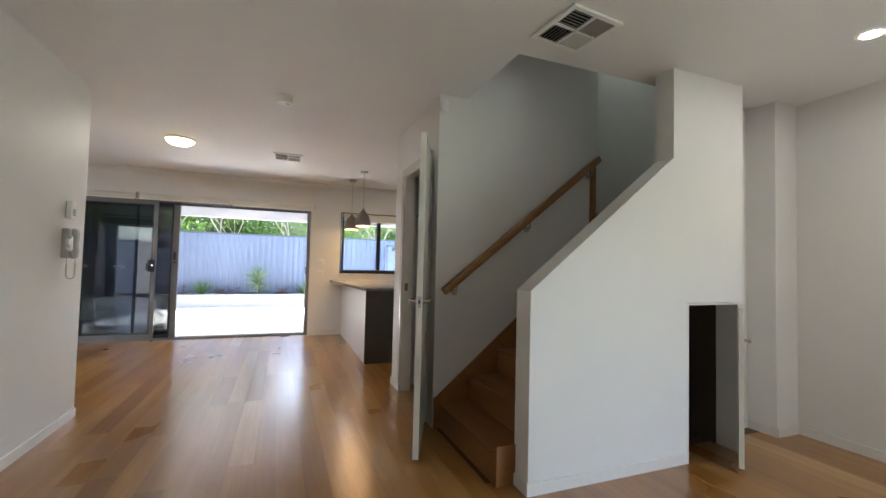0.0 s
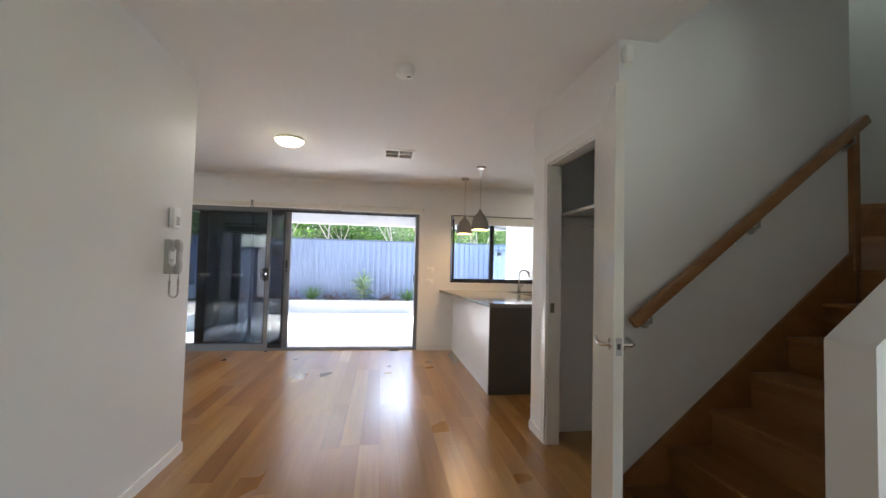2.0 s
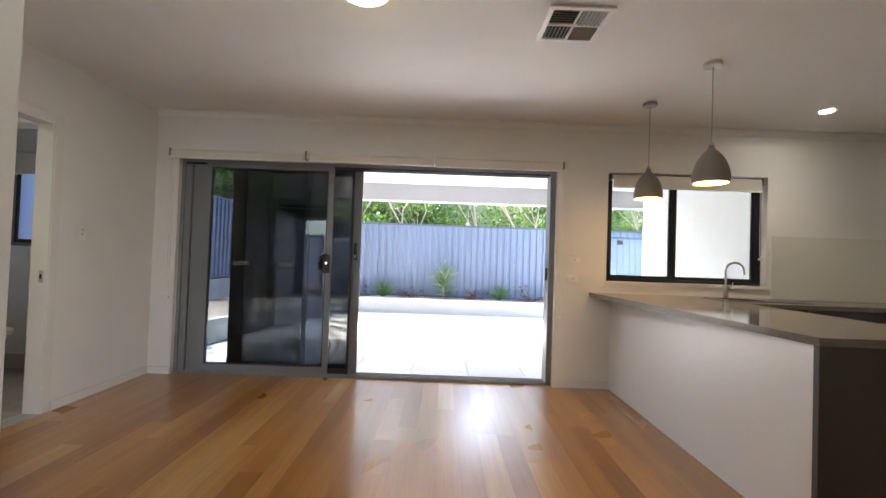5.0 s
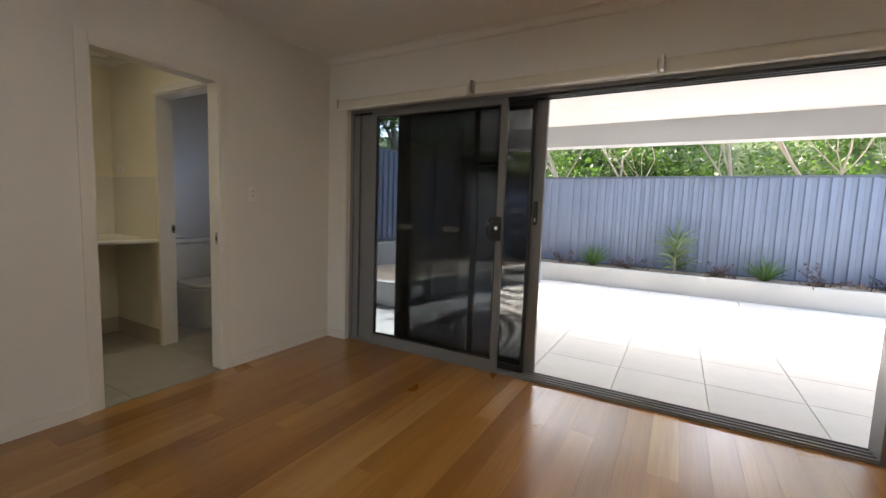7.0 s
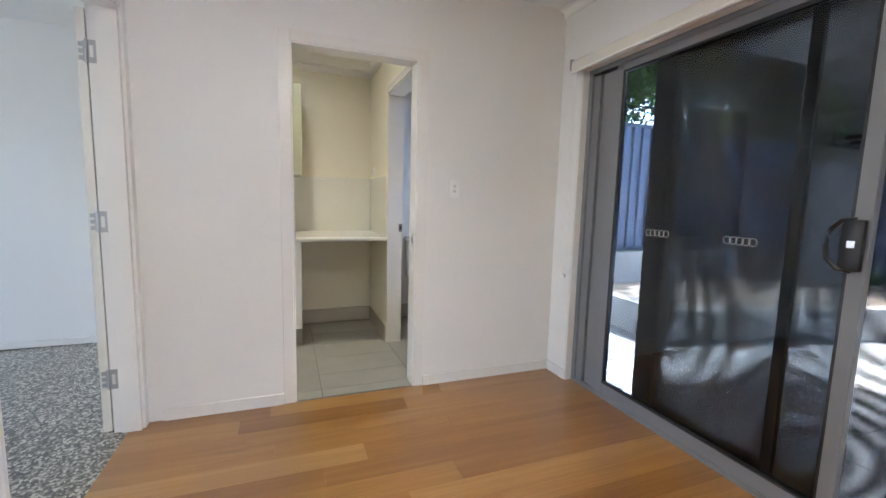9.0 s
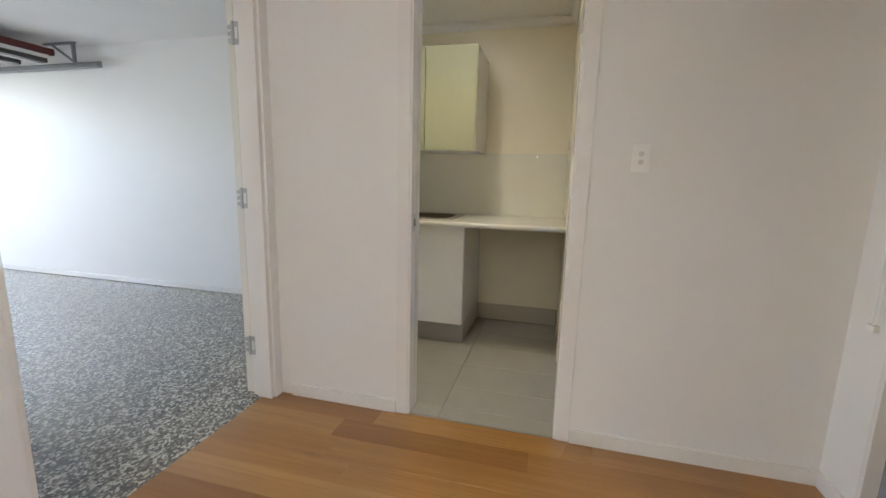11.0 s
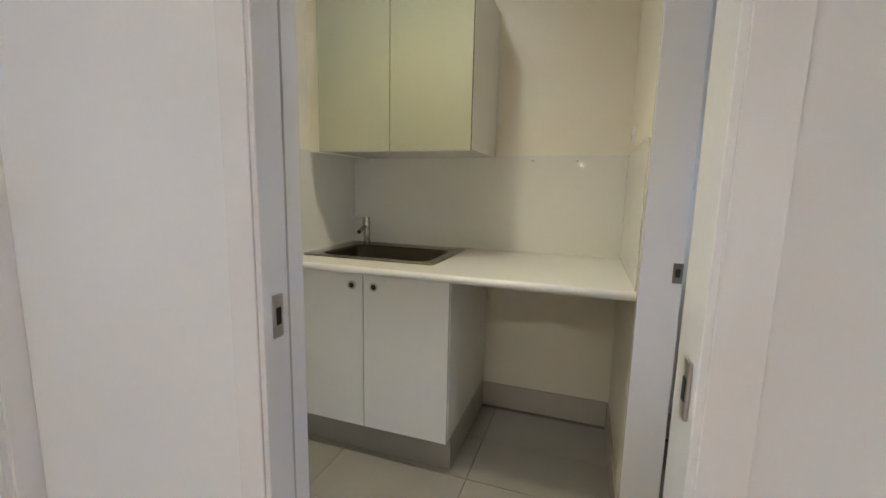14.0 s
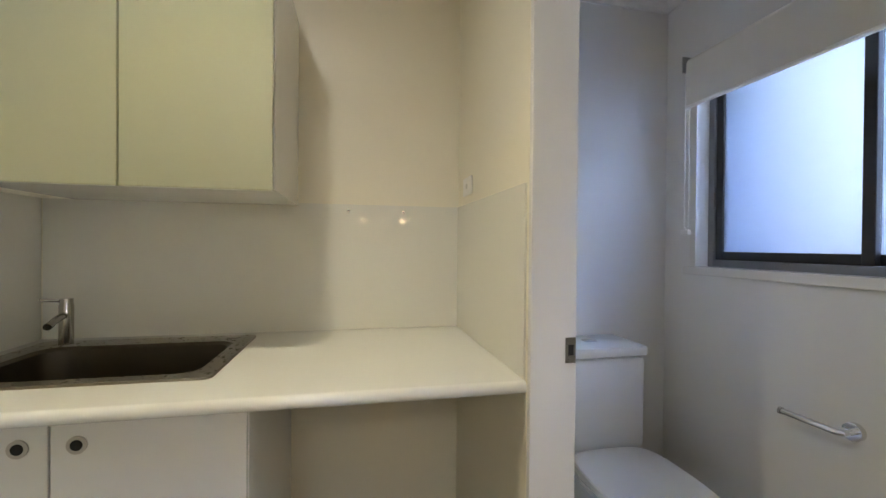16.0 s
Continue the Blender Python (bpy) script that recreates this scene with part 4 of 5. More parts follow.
# ---- lamps, vents and fittings on the ceiling ----
def pendant(x, y):
    t = thing("pendant_lamp", "taupe bell-shaped pendant lamp, lit, on a thin cord", "pendant lamp", (x, y, H), "kitchen pendants")
    bm = bmesh.new()
    lathe(bm, [(0.0, H - 0.001), (0.055, H - 0.001), (0.055, H - 0.022), (0.05, H - 0.027), (0.0, H - 0.027)], (x, y), 28)
    part("canopy", bm, M["steel"], t, "brushed metal ceiling cap", True)
    bm = bmesh.new()
    sweep(bm, [(x, y, H - 0.02), (x, y, 1.965)], 0.003, 6)
    part("cord", bm, M["plastic_grey"], t)
    bm = bmesh.new()
    tube(bm, (x, y, 1.93), (x, y, 1.985), 0.017, 16, 0.012)
    part("cap", bm, M["steel"], t, smooth=True)
    outer = [(0.016, 1.965), (0.020, 1.945), (0.034, 1.928), (0.058, 1.902), (0.081, 1.865), (0.098, 1.82), (0.107, 1.775), (0.108, 1.745), (0.101, 1.722)]
    inner = [(0.097, 1.722), (0.103, 1.745), (0.102, 1.775), (0.093, 1.815), (0.075, 1.86), (0.045, 1.90), (0.0, 1.92)]
    bm = lathe(bmesh.new(), outer + [inner[0]], (x, y), 40)
    sh = part("shade", bm, M["pendant"], t, smooth=True)
    bm = lathe(bmesh.new(), inner, (x, y), 40)
    part("lining", bm, M["shade_in"], sh, "cream lining of the shade", True)
    bm = bmesh.new()
    bmesh.ops.create_uvsphere(bm, u_segments=16, v_segments=10, radius=0.032, matrix=Matrix.Translation((x, y, 1.785)))
    part("bulb", bm, M["bulb"], t, "glowing warm bulb", True)
    lamp("pendant_light", "POINT", 0.5, (1.0, 0.64, 0.32), Matrix.Translation((x, y, 1.745)), 0.085)
    return t


pendant(1.71, 6.45)
pendant(1.66, 7.16)

t = thing("oyster_lamp", "round opal ceiling lamp, lit", "ceiling lamp", (-0.41, 5.79, H))
bm = lathe(bmesh.new(), [(0.0, H - 0.075), (0.045, H - 0.073), (0.088, H - 0.062), (0.12, H - 0.042), (0.136, H - 0.018)], (-0.41, 5.79), 40)
part("diffuser", bm, M["oyster"], t, "glowing yellowish opal glass", True)
bm = lathe(bmesh.new(), [(0.0, H - 0.001), (0.141, H - 0.001), (0.143, H - 0.014), (0.136, H - 0.018)], (-0.41, 5.79), 40)
part("base_ring", bm, M["plastic"], t, smooth=True)
lamp("oyster_light", "AREA", 1.25, (1.0, 0.93, 0.80), look((-0.41, 5.79, H - 0.08), (-0.41, 5.7901, 0)), 0.26, 0.26)


def downlight(x, y, z, energy, material, label, color=(1.0, 0.86, 0.66)):
    t = thing("downlight", label, "downlight", (x, y, z), "downlights")
    bm = lathe(bmesh.new(), [(0.045, z - 0.003), (0.05, z - 0.006), (0.062, z - 0.005), (0.066, z - 0.0005)], (x, y), 28)
    part("trim_ring", bm, M["plastic"], t, smooth=True)
    bm = lathe(bmesh.new(), [(0.0, z - 0.003), (0.046, z - 0.003)], (x, y), 28)
    part("lens", bm, material, t, "bright lens")
    if energy:
        data = lamp("downlight_beam", "SPOT", energy, color, look((x, y, z - 0.02), (x, y, 0)), 0.06)
        data.data.spot_size, data.data.spot_blend = radians(110), 0.6
    return t


downlight(3.58, 1.82, H, 0.5, M["led"], "small round recessed downlight, lit")
downlight(3.13, 7.19, H, 1.0, M["led"], "small round recessed downlight, lit")
downlight(-0.65, 9.88, 2.42, 0, M["led_day"], "round recessed downlight in the patio ceiling, lit")
downlight(-3.35, 5.95, HL, 1.1, M["led"], "small round recessed downlight in the laundry ceiling", (1.0, 0.80, 0.34))


def vent(x, y, w, d, label, turn=0.0):
    """A square air register: frame, four fields of louvres, dark plate for the shaded throat."""
    t = thing("ceiling_vent", label, "air vent", (x, y, H), "ceiling vents")
    m = Matrix.Translation((x, y, H)) @ Matrix.Rotation(radians(turn), 4, "Z")
    bm = bmesh.new()
    f = 0.028
    for a in ((-w / 2, w / 2, -d / 2, -d / 2 + f), (-w / 2, w / 2, d / 2 - f, d / 2), (-w / 2, -w / 2 + f, -d / 2 + f, d / 2 - f), (w / 2 - f, w / 2, -d / 2 + f, d / 2 - f)):
        box(bm, *a, -0.014, -0.001, 0.003)
    bmesh.ops.transform(bm, matrix=m, verts=bm.verts)
    part("frame", bm, M["plastic"], t)
    bm = bmesh.new()
    box(bm, -0.007, 0.007, -d / 2 + f, d / 2 - f, -0.012, -0.003)
    box(bm, -w / 2 + f, w / 2 - f, -0.007, 0.007, -0.012, -0.003)
    bmesh.ops.transform(bm, matrix=m, verts=bm.verts)
    part("cross_bar", bm, M["plastic"], t)
    bm = boxed(-w / 2 + f, w / 2 - f, -d / 2 + f, d / 2 - f, -0.0025, -0.001)
    bmesh.ops.transform(bm, matrix=m, verts=bm.verts)
    part("throat", bm, M["hole_shade"], t)
    n = 6
    for sx, sy, along in ((-1, -1, 0), (1, -1, 1), (-1, 1, 1), (1, 1, 0)):
        for k in range(n):
            bm = bmesh.new()
            if along:
                px = sx * (0.012 + (k + 0.5) / n * (w / 2 - f - 0.014))
                tilt = Matrix.Translation((px, sy * (d / 4 - f / 2 + 0.003), -0.008)) @ Matrix.Rotation(radians(48 * sx), 4, "Y")
                box(bm, -0.009, 0.009, -(d / 4 - f / 2 - 0.004), d / 4 - f / 2 - 0.004, -0.0008, 0.0008, 0.0, m @ tilt)
            else:
                py = sy * (0.012 + (k + 0.5) / n * (d / 2 - f - 0.014))
                tilt = Matrix.Translation((sx * (w / 4 - f / 2 + 0.003), py, -0.008)) @ Matrix.Rotation(radians(-48 * sy), 4, "X")
                box(bm, -(w / 4 - f / 2 - 0.004), w / 4 - f / 2 - 0.004, -0.009, 0.009, -0.0008, 0.0008, 0.0, m @ tilt)
            part("louvre", bm, M["plastic_grey"], t)
    return t


vent(2.11, 2.415, 0.34, 0.34, "square grey-white ceiling air vent with four louvred fields", 6)
vent(0.69, 6.07, 0.34, 0.34, "square white ceiling air vent with four louvred fields")
t = thing("smoke_alarm", "round white smoke alarm on the ceiling", "smoke alarm", (0.645, 4.07, H))
bm = lathe(bmesh.new(), [(0.0, H - 0.001), (0.062, H - 0.001), (0.064, H - 0.012), (0.06, H - 0.014)], (0.645, 4.07), 32)
part("base", bm, M["plastic"], t, smooth=True)
bm = lathe(bmesh.new(), [(0.056, H - 0.013), (0.058, H - 0.038), (0.051, H - 0.055), (0.03, H - 0.061), (0.0, H - 0.061)], (0.645, 4.07), 32)
part("cover", bm, M["plastic"], t, smooth=True)
part("test_button", boxed(0.655, 0.677, 4.05, 4.062, H - 0.064, H - 0.059, 0.001), M["dark_plastic"], t)


# ---- switches, intercom ----
def plate(name, label, category, face, axis, way, a, z, w=0.072, h=0.115, rockers=2):
    """A wall plate with round rocker buttons, on a wall facing way along the other axis."""
    def put(bm, a0, a1, t0, t1, z0, z1, bev):
        c0, c1 = sorted((face + way * t0, face + way * t1))
        if axis == "y":
            box(bm, c0, c1, a0, a1, z0, z1, bev)
        else:
            box(bm, a0, a1, c0, c1, z0, z1, bev)
    at = (face, a, z) if axis == "y" else (a, face, z)
    t = thing(name, label, category, at)
    bm = bmesh.new()
    put(bm, a - w / 2, a + w / 2, 0.0005, 0.008, z - h / 2, z + h / 2, 0.003)
    part("cover_plate", bm, M["plastic"], t, smooth=True)
    for k in range(rockers):
        zz = z + (0.016 if k == 0 else -0.016) if rockers == 2 else z
        bm = bmesh.new()
        c = face + way * 0.008
        e = face + way * 0.011
        p, q = ((c, a, zz), (e, a, zz)) if axis == "y" else ((a, c, zz), (a, e, zz))
        tube(bm, p, q, 0.0105, 20)
        part("rocker", bm, M["plastic_mid"], t, "round rocker button", True)
    return t


plate("light_switch", "white two-gang light switch on the wall", "light switch", XW, "y", 1, 6.968, 1.287)
t = thing("light_switch", "large white light switch with one long rocker on the hall wall", "light switch", (-0.75, 2.985, 1.265))
part("cover_plate", boxed(-0.7495, -0.727, 2.93, 3.04, 1.198, 1.332, 0.005), M["plastic"], t, smooth=True)
part("rocker", boxed(-0.727, -0.720, 2.950, 2.985, 1.222, 1.308, 0.003), M["plastic_mid"], t, smooth=True)
plate("light_switch", "white light switch beside the patio door", "light switch", YB, "x", -1, 1.265, 1.21, 0.115, 0.07, 1)
plate("power_point", "white power point beside the patio door", "power point", YB, "x", -1, 1.255, 1.03, 0.115, 0.07, 1)
plate("power_point", "white power point above the laundry bench", "power point", 6.735, "x", -1, -4.2, 1.47, 0.115, 0.07, 1)

t = thing("intercom_chime", "small white slotted chime box on the hall wall", "chime box", (-0.75, 4.27, 1.525))
part("back_plate", boxed(-0.749, -0.741, 4.236, 4.312, 1.468, 1.586, 0.002), M["plastic_grey"], t)
part("case", boxed(-0.741, -0.712, 4.232, 4.31, 1.463, 1.59, 0.006), M["plastic"], t, smooth=True)
for k in range(4):
    part("slot", boxed(-0.7125, -0.7105, 4.258, 4.298, 1.487 + 0.013 * k, 1.493 + 0.013 * k), M["dark_plastic"], t)
t = thing("intercom_handset", "grey-white wall intercom with handset and looped cord", "intercom", (-0.75, 4.26, 1.29))
bm = bmesh.new()
prism(bm, [(-0.749, 1.186), (-0.712, 1.186), (-0.704, 1.196), (-0.704, 1.235), (-0.722, 1.255), (-0.722, 1.325), (-0.704, 1.345), (-0.704, 1.38), (-0.712, 1.394), (-0.749, 1.394)], 4.205, 4.278, "y")
bmesh.ops.bevel(bm, geom=list(bm.edges), offset=0.006, segments=2, affect="EDGES", profile=0.5)
part("wall_plate", bm, M["plastic_grey"], t, smooth=True)
part("hook_switch", boxed(-0.722, -0.708, 4.215, 4.24, 1.275, 1.318, 0.003), M["plastic"], t)
bm = bmesh.new()
prism(bm, [(-0.701, 1.184), (-0.678, 1.184), (-0.668, 1.20), (-0.664, 1.24), (-0.671, 1.29), (-0.664, 1.34), (-0.668, 1.378), (-0.68, 1.396), (-0.701, 1.394), (-0.701, 1.35), (-0.69, 1.335), (-0.69, 1.245), (-0.701, 1.23)], 4.22, 4.264, "y")
bmesh.ops.bevel(bm, geom=list(bm.edges), offset=0.007, segments=2, affect="EDGES", profile=0.5)
part("handset", bm, M["plastic_grey"], t, smooth=True)
bm = bmesh.new()
sweep(bm, [(-0.73, 4.25, 1.19), (-0.73, 4.25, 1.14)], 0.0022, 6)
sweep(bm, [(-0.682, 4.25, 1.19), (-0.682, 4.25, 1.15)], 0.0022, 6)
pts = []
for k in range(181):
    a = k / 180
    if a < 0.38:
        p = (-0.73, 1.145 - 0.075 * a / 0.38)
    elif a > 0.62:
        p = (-0.682, 1.07 + 0.085 * (a - 0.62) / 0.38)
    else:
        th = math.pi * (a - 0.38) / 0.24
        p = (-0.706 - 0.024 * math.cos(th), 1.07 - 0.026 * math.sin(th))
    pts.append((p[0] + 0.0045 * math.cos(k * 1.25), 4.25 + 0.0045 * math.sin(k * 1.25), p[1]))
sweep(bm, pts, 0.0024, 6)
part("cord", bm, M["plastic_grey"], t, "coiled pale grey cord in a loop", True)

# ---- laundry ----
unit = thing("laundry_cabinet", "white two-door laundry base cabinet", "cabinet", (-4.0, 5.67, 0))
part("side_panel", boxed(XL + 0.002, -3.70, 6.048, 6.066, 0.158, 0.864), M["laminate"], unit)
part("side_panel", boxed(XL + 0.002, -3.70, 5.24, 5.258, 0.158, 0.864), M["laminate"], unit)
part("base_panel", boxed(XL + 0.002, -3.70, 5.258, 6.048, 0.158, 0.176), M["laminate"], unit)
part("back_panel", boxed(XL + 0.002, XL + 0.012, 5.258, 6.048, 0.176, 0.864), M["laminate"], unit)
for y0, y1, ky in ((5.262, 5.672, 5.62), (5.677, 6.064, 5.727)):
    dr = part("door", boxed(-3.699, -3.681, y0, y1, 0.158, 0.862, 0.0015), M["laminate"], unit)
    bm = bmesh.new()
    tube(bm, (-3.682, ky, 0.806), (-3.677, ky, 0.806), 0.0195, 24)
    part("finger_pull", bm, M["steel"], dr, "round recessed steel finger pull", True)
    # raised dark disc: the shade of the finger hole as colour
    bm = bmesh.new()
    tube(bm, (-3.678, ky, 0.806), (-3.6765, ky, 0.806), 0.012, 20)
    part("pull_hole_shade", bm, M["hole_shade"], dr, "dark disc painted as the shade inside the finger pull")
part("kickboard", boxed(-3.76, -3.742, 5.24, 6.066, 0.0, 0.157), M["kick"], unit, "brushed grey kickboard")
part("side_kick", boxed(XL + 0.01, -3.76, 6.050, 6.066, 0.0, 0.157), M["kick"], unit)
part("scribe", boxed(-3.70, -3.682, 5.231, 5.26, 0.158, 0.864), M["laminate"], unit)
top = thing("laundry_bench", "white laminate bench with a rounded front edge", "bench", (-4.0, 5.98, 0.88))
bm = bmesh.new()
SX0, SX1, SY0, SY1 = -4.25, -3.83, 5.33, 5.925
xb, ym = XL + 0.001, 5.63
prism(bm, [(xb, 5.232), (-3.642, 5.232), (-3.642, 6.733), (xb, 6.733), (xb, ym + 0.0002), (SX0, ym + 0.0002), (SX0, SY1), (SX1, SY1), (SX1, SY0), (SX0, SY0), (SX0, ym), (xb, ym)], 0.866, 0.899, "z")
part("slab", bm, M["laminate"], top)
part("front_edge", tube(bmesh.new(), (-3.642, 5.232, 0.8825), (-3.642, 6.733, 0.8825), 0.0163, 16), M["laminate"], top, "rounded white edge", True)
ls = thing("laundry_sink", "stainless steel laundry tub set into the bench", "sink", (-4.04, 5.63, 0.9))
bm = bmesh.new()
RX0, RX1, RY0, RY1 = -4.295, -3.785, 5.285, 5.955


def ring_loop(x0, x1, y0, y1, z, r, n=6):
    pts = []
    for cx_, cy_, a0 in ((x1 - r, y1 - r, 0), (x0 + r, y1 - r, 90), (x0 + r, y0 + r, 180), (x1 - r, y0 + r, 270)):
        for k in range(n + 1):
            a = radians(a0 + 90 * k / n)
            pts.append((cx_ + r * math.cos(a), cy_ + r * math.sin(a), z))
    return pts


loops = [ring_loop(RX0, RX1, RY0, RY1, 0.8995, 0.02), ring_loop(RX0 + 0.003, RX1 - 0.003, RY0 + 0.003, RY1 - 0.003, 0.905, 0.02),
         ring_loop(-4.205, -3.835, 5.345, 5.905, 0.904, 0.06), ring_loop(-4.195, -3.845, 5.355, 5.895, 0.895, 0.06),
         ring_loop(-4.18, -3.86, 5.37, 5.88, 0.68, 0.06), ring_loop(-4.13, -3.91, 5.42, 5.83, 0.665, 0.05)]


def ring_skin(bm, sel, cap):
    rings = [[bm.verts.new(p) for p in lp] for lp in sel]
    for a, b in zip(rings, rings[1:]):
        n = len(a)
        for k in range(n):
            bm.faces.new((a[k], a[(k + 1) % n], b[(k + 1) % n], b[k]))
    if cap:
        bm.faces.new(rings[-1])
    return bm


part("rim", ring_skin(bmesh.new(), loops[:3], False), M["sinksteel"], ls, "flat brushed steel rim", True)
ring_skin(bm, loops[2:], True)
# the bowl's steel already holds its shade as colour
part("bowl", bm, M["shaded_bowlsteel"], ls, smooth=True)
bm = bmesh.new()
tube(bm, (-4.02, 5.62, 0.6655), (-4.02, 5.62, 0.67), 0.04, 20)
part("waste", bm, M["steel"], ls, smooth=True)
bm = bmesh.new()
tube(bm, (-4.25, 5.885, 0.905), (-4.25, 5.885, 0.908), 0.022, 20)
part("tap_hole_cap", bm, M["chrome"], ls, smooth=True)
lt = thing("laundry_tap", "chrome mixer tap at the laundry sink", "tap", (-4.24, 5.40, 0.905))
bm = bmesh.new()
tube(bm, (-4.245, 5.375, 0.904), (-4.245, 5.375, 1.035), 0.02, 18)
part("body", bm, M["tap_metal"], lt, smooth=True)
bm = bmesh.new()
sweep(bm, [(-4.235, 5.375, 1.0), (-4.18, 5.39, 1.0), (-4.11, 5.405, 0.985)], 0.011, 10)
part("spout", bm, M["tap_metal"], lt, smooth=True)
bm = bmesh.new()
tube(bm, (-4.245, 5.375, 1.035), (-4.245, 5.375, 1.055), 0.018, 18)
sweep(bm, [(-4.245, 5.375, 1.045), (-4.235, 5.335, 1.05), (-4.23, 5.31, 1.052)], 0.005, 8)
part("lever", bm, M["tap_metal"], lt, smooth=True)
wc_unit = thing("laundry_wall_cabinet", "white two-door wall cabinet with green tinge", "cabinet", (-4.1, 5.71, 1.75))
part("body", boxed(XL + 0.001, -3.882, 5.338, 6.086, 1.392, 2.10), M["laminate"], wc_unit)
part("filler", boxed(XL + 0.001, -3.93, 5.231, 5.336, 1.394, 2.10), M["cream"], wc_unit, "cream painted filler beside the wall")
for y0, y1 in ((5.340, 5.708), (5.713, 6.084)):
    part("door", boxed(-3.880, -3.862, y0, y1, 1.387, 2.10, 0.0015), M["gloss_door"], wc_unit, "gloss green-white door")
sp = thing("laundry_splashback", "gloss white splashback panel above the bench", "splashback", (XL, 6.0, 1.15))
part("back_panel", boxed(XL + 0.0005, XL + 0.006, 5.24, 6.734, 0.90, 1.402), M["splash"], sp)
part("side_panel", boxed(XL + 0.007, -3.64, 5.2305, 5.236, 0.90, 1.402), M["splash"], sp)
part("end_panel", boxed(XL + 0.007, -3.64, 6.729, 6.7345, 0.90, 1.402), M["splash"], sp)
for y in (6.28, 6.50):
    part("fixing_cap", tube(bmesh.new(), (XL + 0.006, y, 1.375), (XL + 0.009, y, 1.375), 0.006, 12), M["chrome"], sp, smooth=True)
ring = thing("towel_ring", "chrome towel ring on the laundry side wall", "towel ring", (-3.585, 5.24, 1.03))
bm = bmesh.new()
sweep(bm, [(-3.585 + 0.08 * math.sin(k * math.pi / 18), 5.275, 0.975 + 0.08 * math.cos(k * math.pi / 18)) for k in range(37)], 0.0065, 8)
part("ring", bm, M["chrome"], ring, smooth=True)
bm = bmesh.new()
tube(bm, (-3.585, 5.231, 1.06), (-3.585, 5.275, 1.06), 0.009, 12)
tube(bm, (-3.585, 5.231, 1.06), (-3.585, 5.238, 1.06), 0.024, 20)
part("mount", bm, M["chrome"], ring, smooth=True)

# skirting tiles
for nm, bmx in (("baseboard", boxed(XL + 0.0005, XL + 0.009, 6.066, 6.734, 0.0, 0.135)), ("baseboard", boxed(XL + 0.01, -3.64, 6.726, 6.7345, 0.0, 0.135)), ("baseboard", boxed(XL + 0.0005, XL + 0.009, 6.861, YB, 0.0, 0.135)), ("baseboard", boxed(XL + 0.01, -2.88, YB - 0.009, YB - 0.0005, 0.0, 0.135))):
    structure(nm, bmx, M["skirt_tile"], "beige tiled skirting", "skirting")

# ---- toilet ----
wcn = thing("toilet", "white ceramic close-coupled toilet with the lid down", "toilet", (-4.0, 7.3, 0))
CY = 7.275
part("cistern", boxed(-4.345, -4.115, CY - 0.185, CY + 0.185, 0.43, 0.80, 0.02), M["ceramic"], wcn, smooth=True)
cl = part("cistern_lid", boxed(-4.35, -4.108, CY - 0.189, CY + 0.189, 0.803, 0.843, 0.008), M["ceramic"], wcn, smooth=True)
part("flush_button", boxed(-4.25, -4.21, CY - 0.03, CY + 0.03, 0.843, 0.848, 0.002), M["chrome"], cl, "chrome dual flush button")


def oval_loop(z, x0, x1, w, n=28, back=0.5):
    pts = []
    for k in range(n):
        a = 2 * math.pi * k / n
        c, s = math.cos(a), math.sin(a)
        cxm = (x0 + x1) / 2
        e = 0.5 if c < 0 else 0.72
        px = cxm + (x1 - x0) / 2 * (abs(c) ** e) * (1 if c > 0 else -1)
        py = CY + w / 2 * (abs(s) ** 0.5) * (1 if s > 0 else -1)
        pts.append((px, py, z))
    return pts


def skin(loops, cap=True):
    bm = bmesh.new()
    rs = [[bm.verts.new(p) for p in lp] for lp in loops]
    for a, b in zip(rs, rs[1:]):
        n = len(a)
        for k in range(n):
            bm.faces.new((a[k], a[(k + 1) % n], b[(k + 1) % n], b[k]))
    if cap:
        bm.faces.new(rs[0][::-1])
        bm.faces.new(rs[-1])
    return bm


part("bowl", skin([oval_loop(0.0, -4.30, -3.80, 0.22), oval_loop(0.12, -4.30, -3.80, 0.22), oval_loop(0.25, -4.32, -3.74, 0.29), oval_loop(0.36, -4.33, -3.68, 0.355), oval_loop(0.395, -4.33, -3.67, 0.36)]), M["ceramic"], wcn, smooth=True)
part("seat", skin([oval_loop(0.398, -4.10, -3.665, 0.36), oval_loop(0.402, -4.105, -3.66, 0.37), oval_loop(0.415, -4.105, -3.66, 0.37)]), M["plastic"], wcn, smooth=True)
part("lid", skin([oval_loop(0.419, -4.11, -3.66, 0.368), oval_loop(0.422, -4.11, -3.655, 0.372), oval_loop(0.444, -4.11, -3.655, 0.372), oval_loop(0.449, -4.105, -3.662, 0.36)]), M["plastic"], wcn, smooth=True)
ph = thing("paper_holder", "chrome toilet paper holder on the wall", "paper holder", (-3.6, YB, 0.7))
bm = bmesh.new()
tube(bm, (-3.585, YB - 0.001, 0.705), (-3.585, YB - 0.02, 0.705), 0.026, 20)
sweep(bm, [(-3.585, YB - 0.015, 0.705), (-3.585, YB - 0.055, 0.705), (-3.595, YB - 0.062, 0.705), (-3.755, YB - 0.062, 0.705)], 0.0095, 10)
tube(bm, (-3.752, YB - 0.062, 0.705), (-3.76, YB - 0.062, 0.705), 0.012, 12)
part("arm", bm, M["chrome"], ph, smooth=True)
tw = thing("window_toilet", "frosted sliding window in a grey frame", "window", (-3.6, YB + 0.08, 1.6), kind="structure")
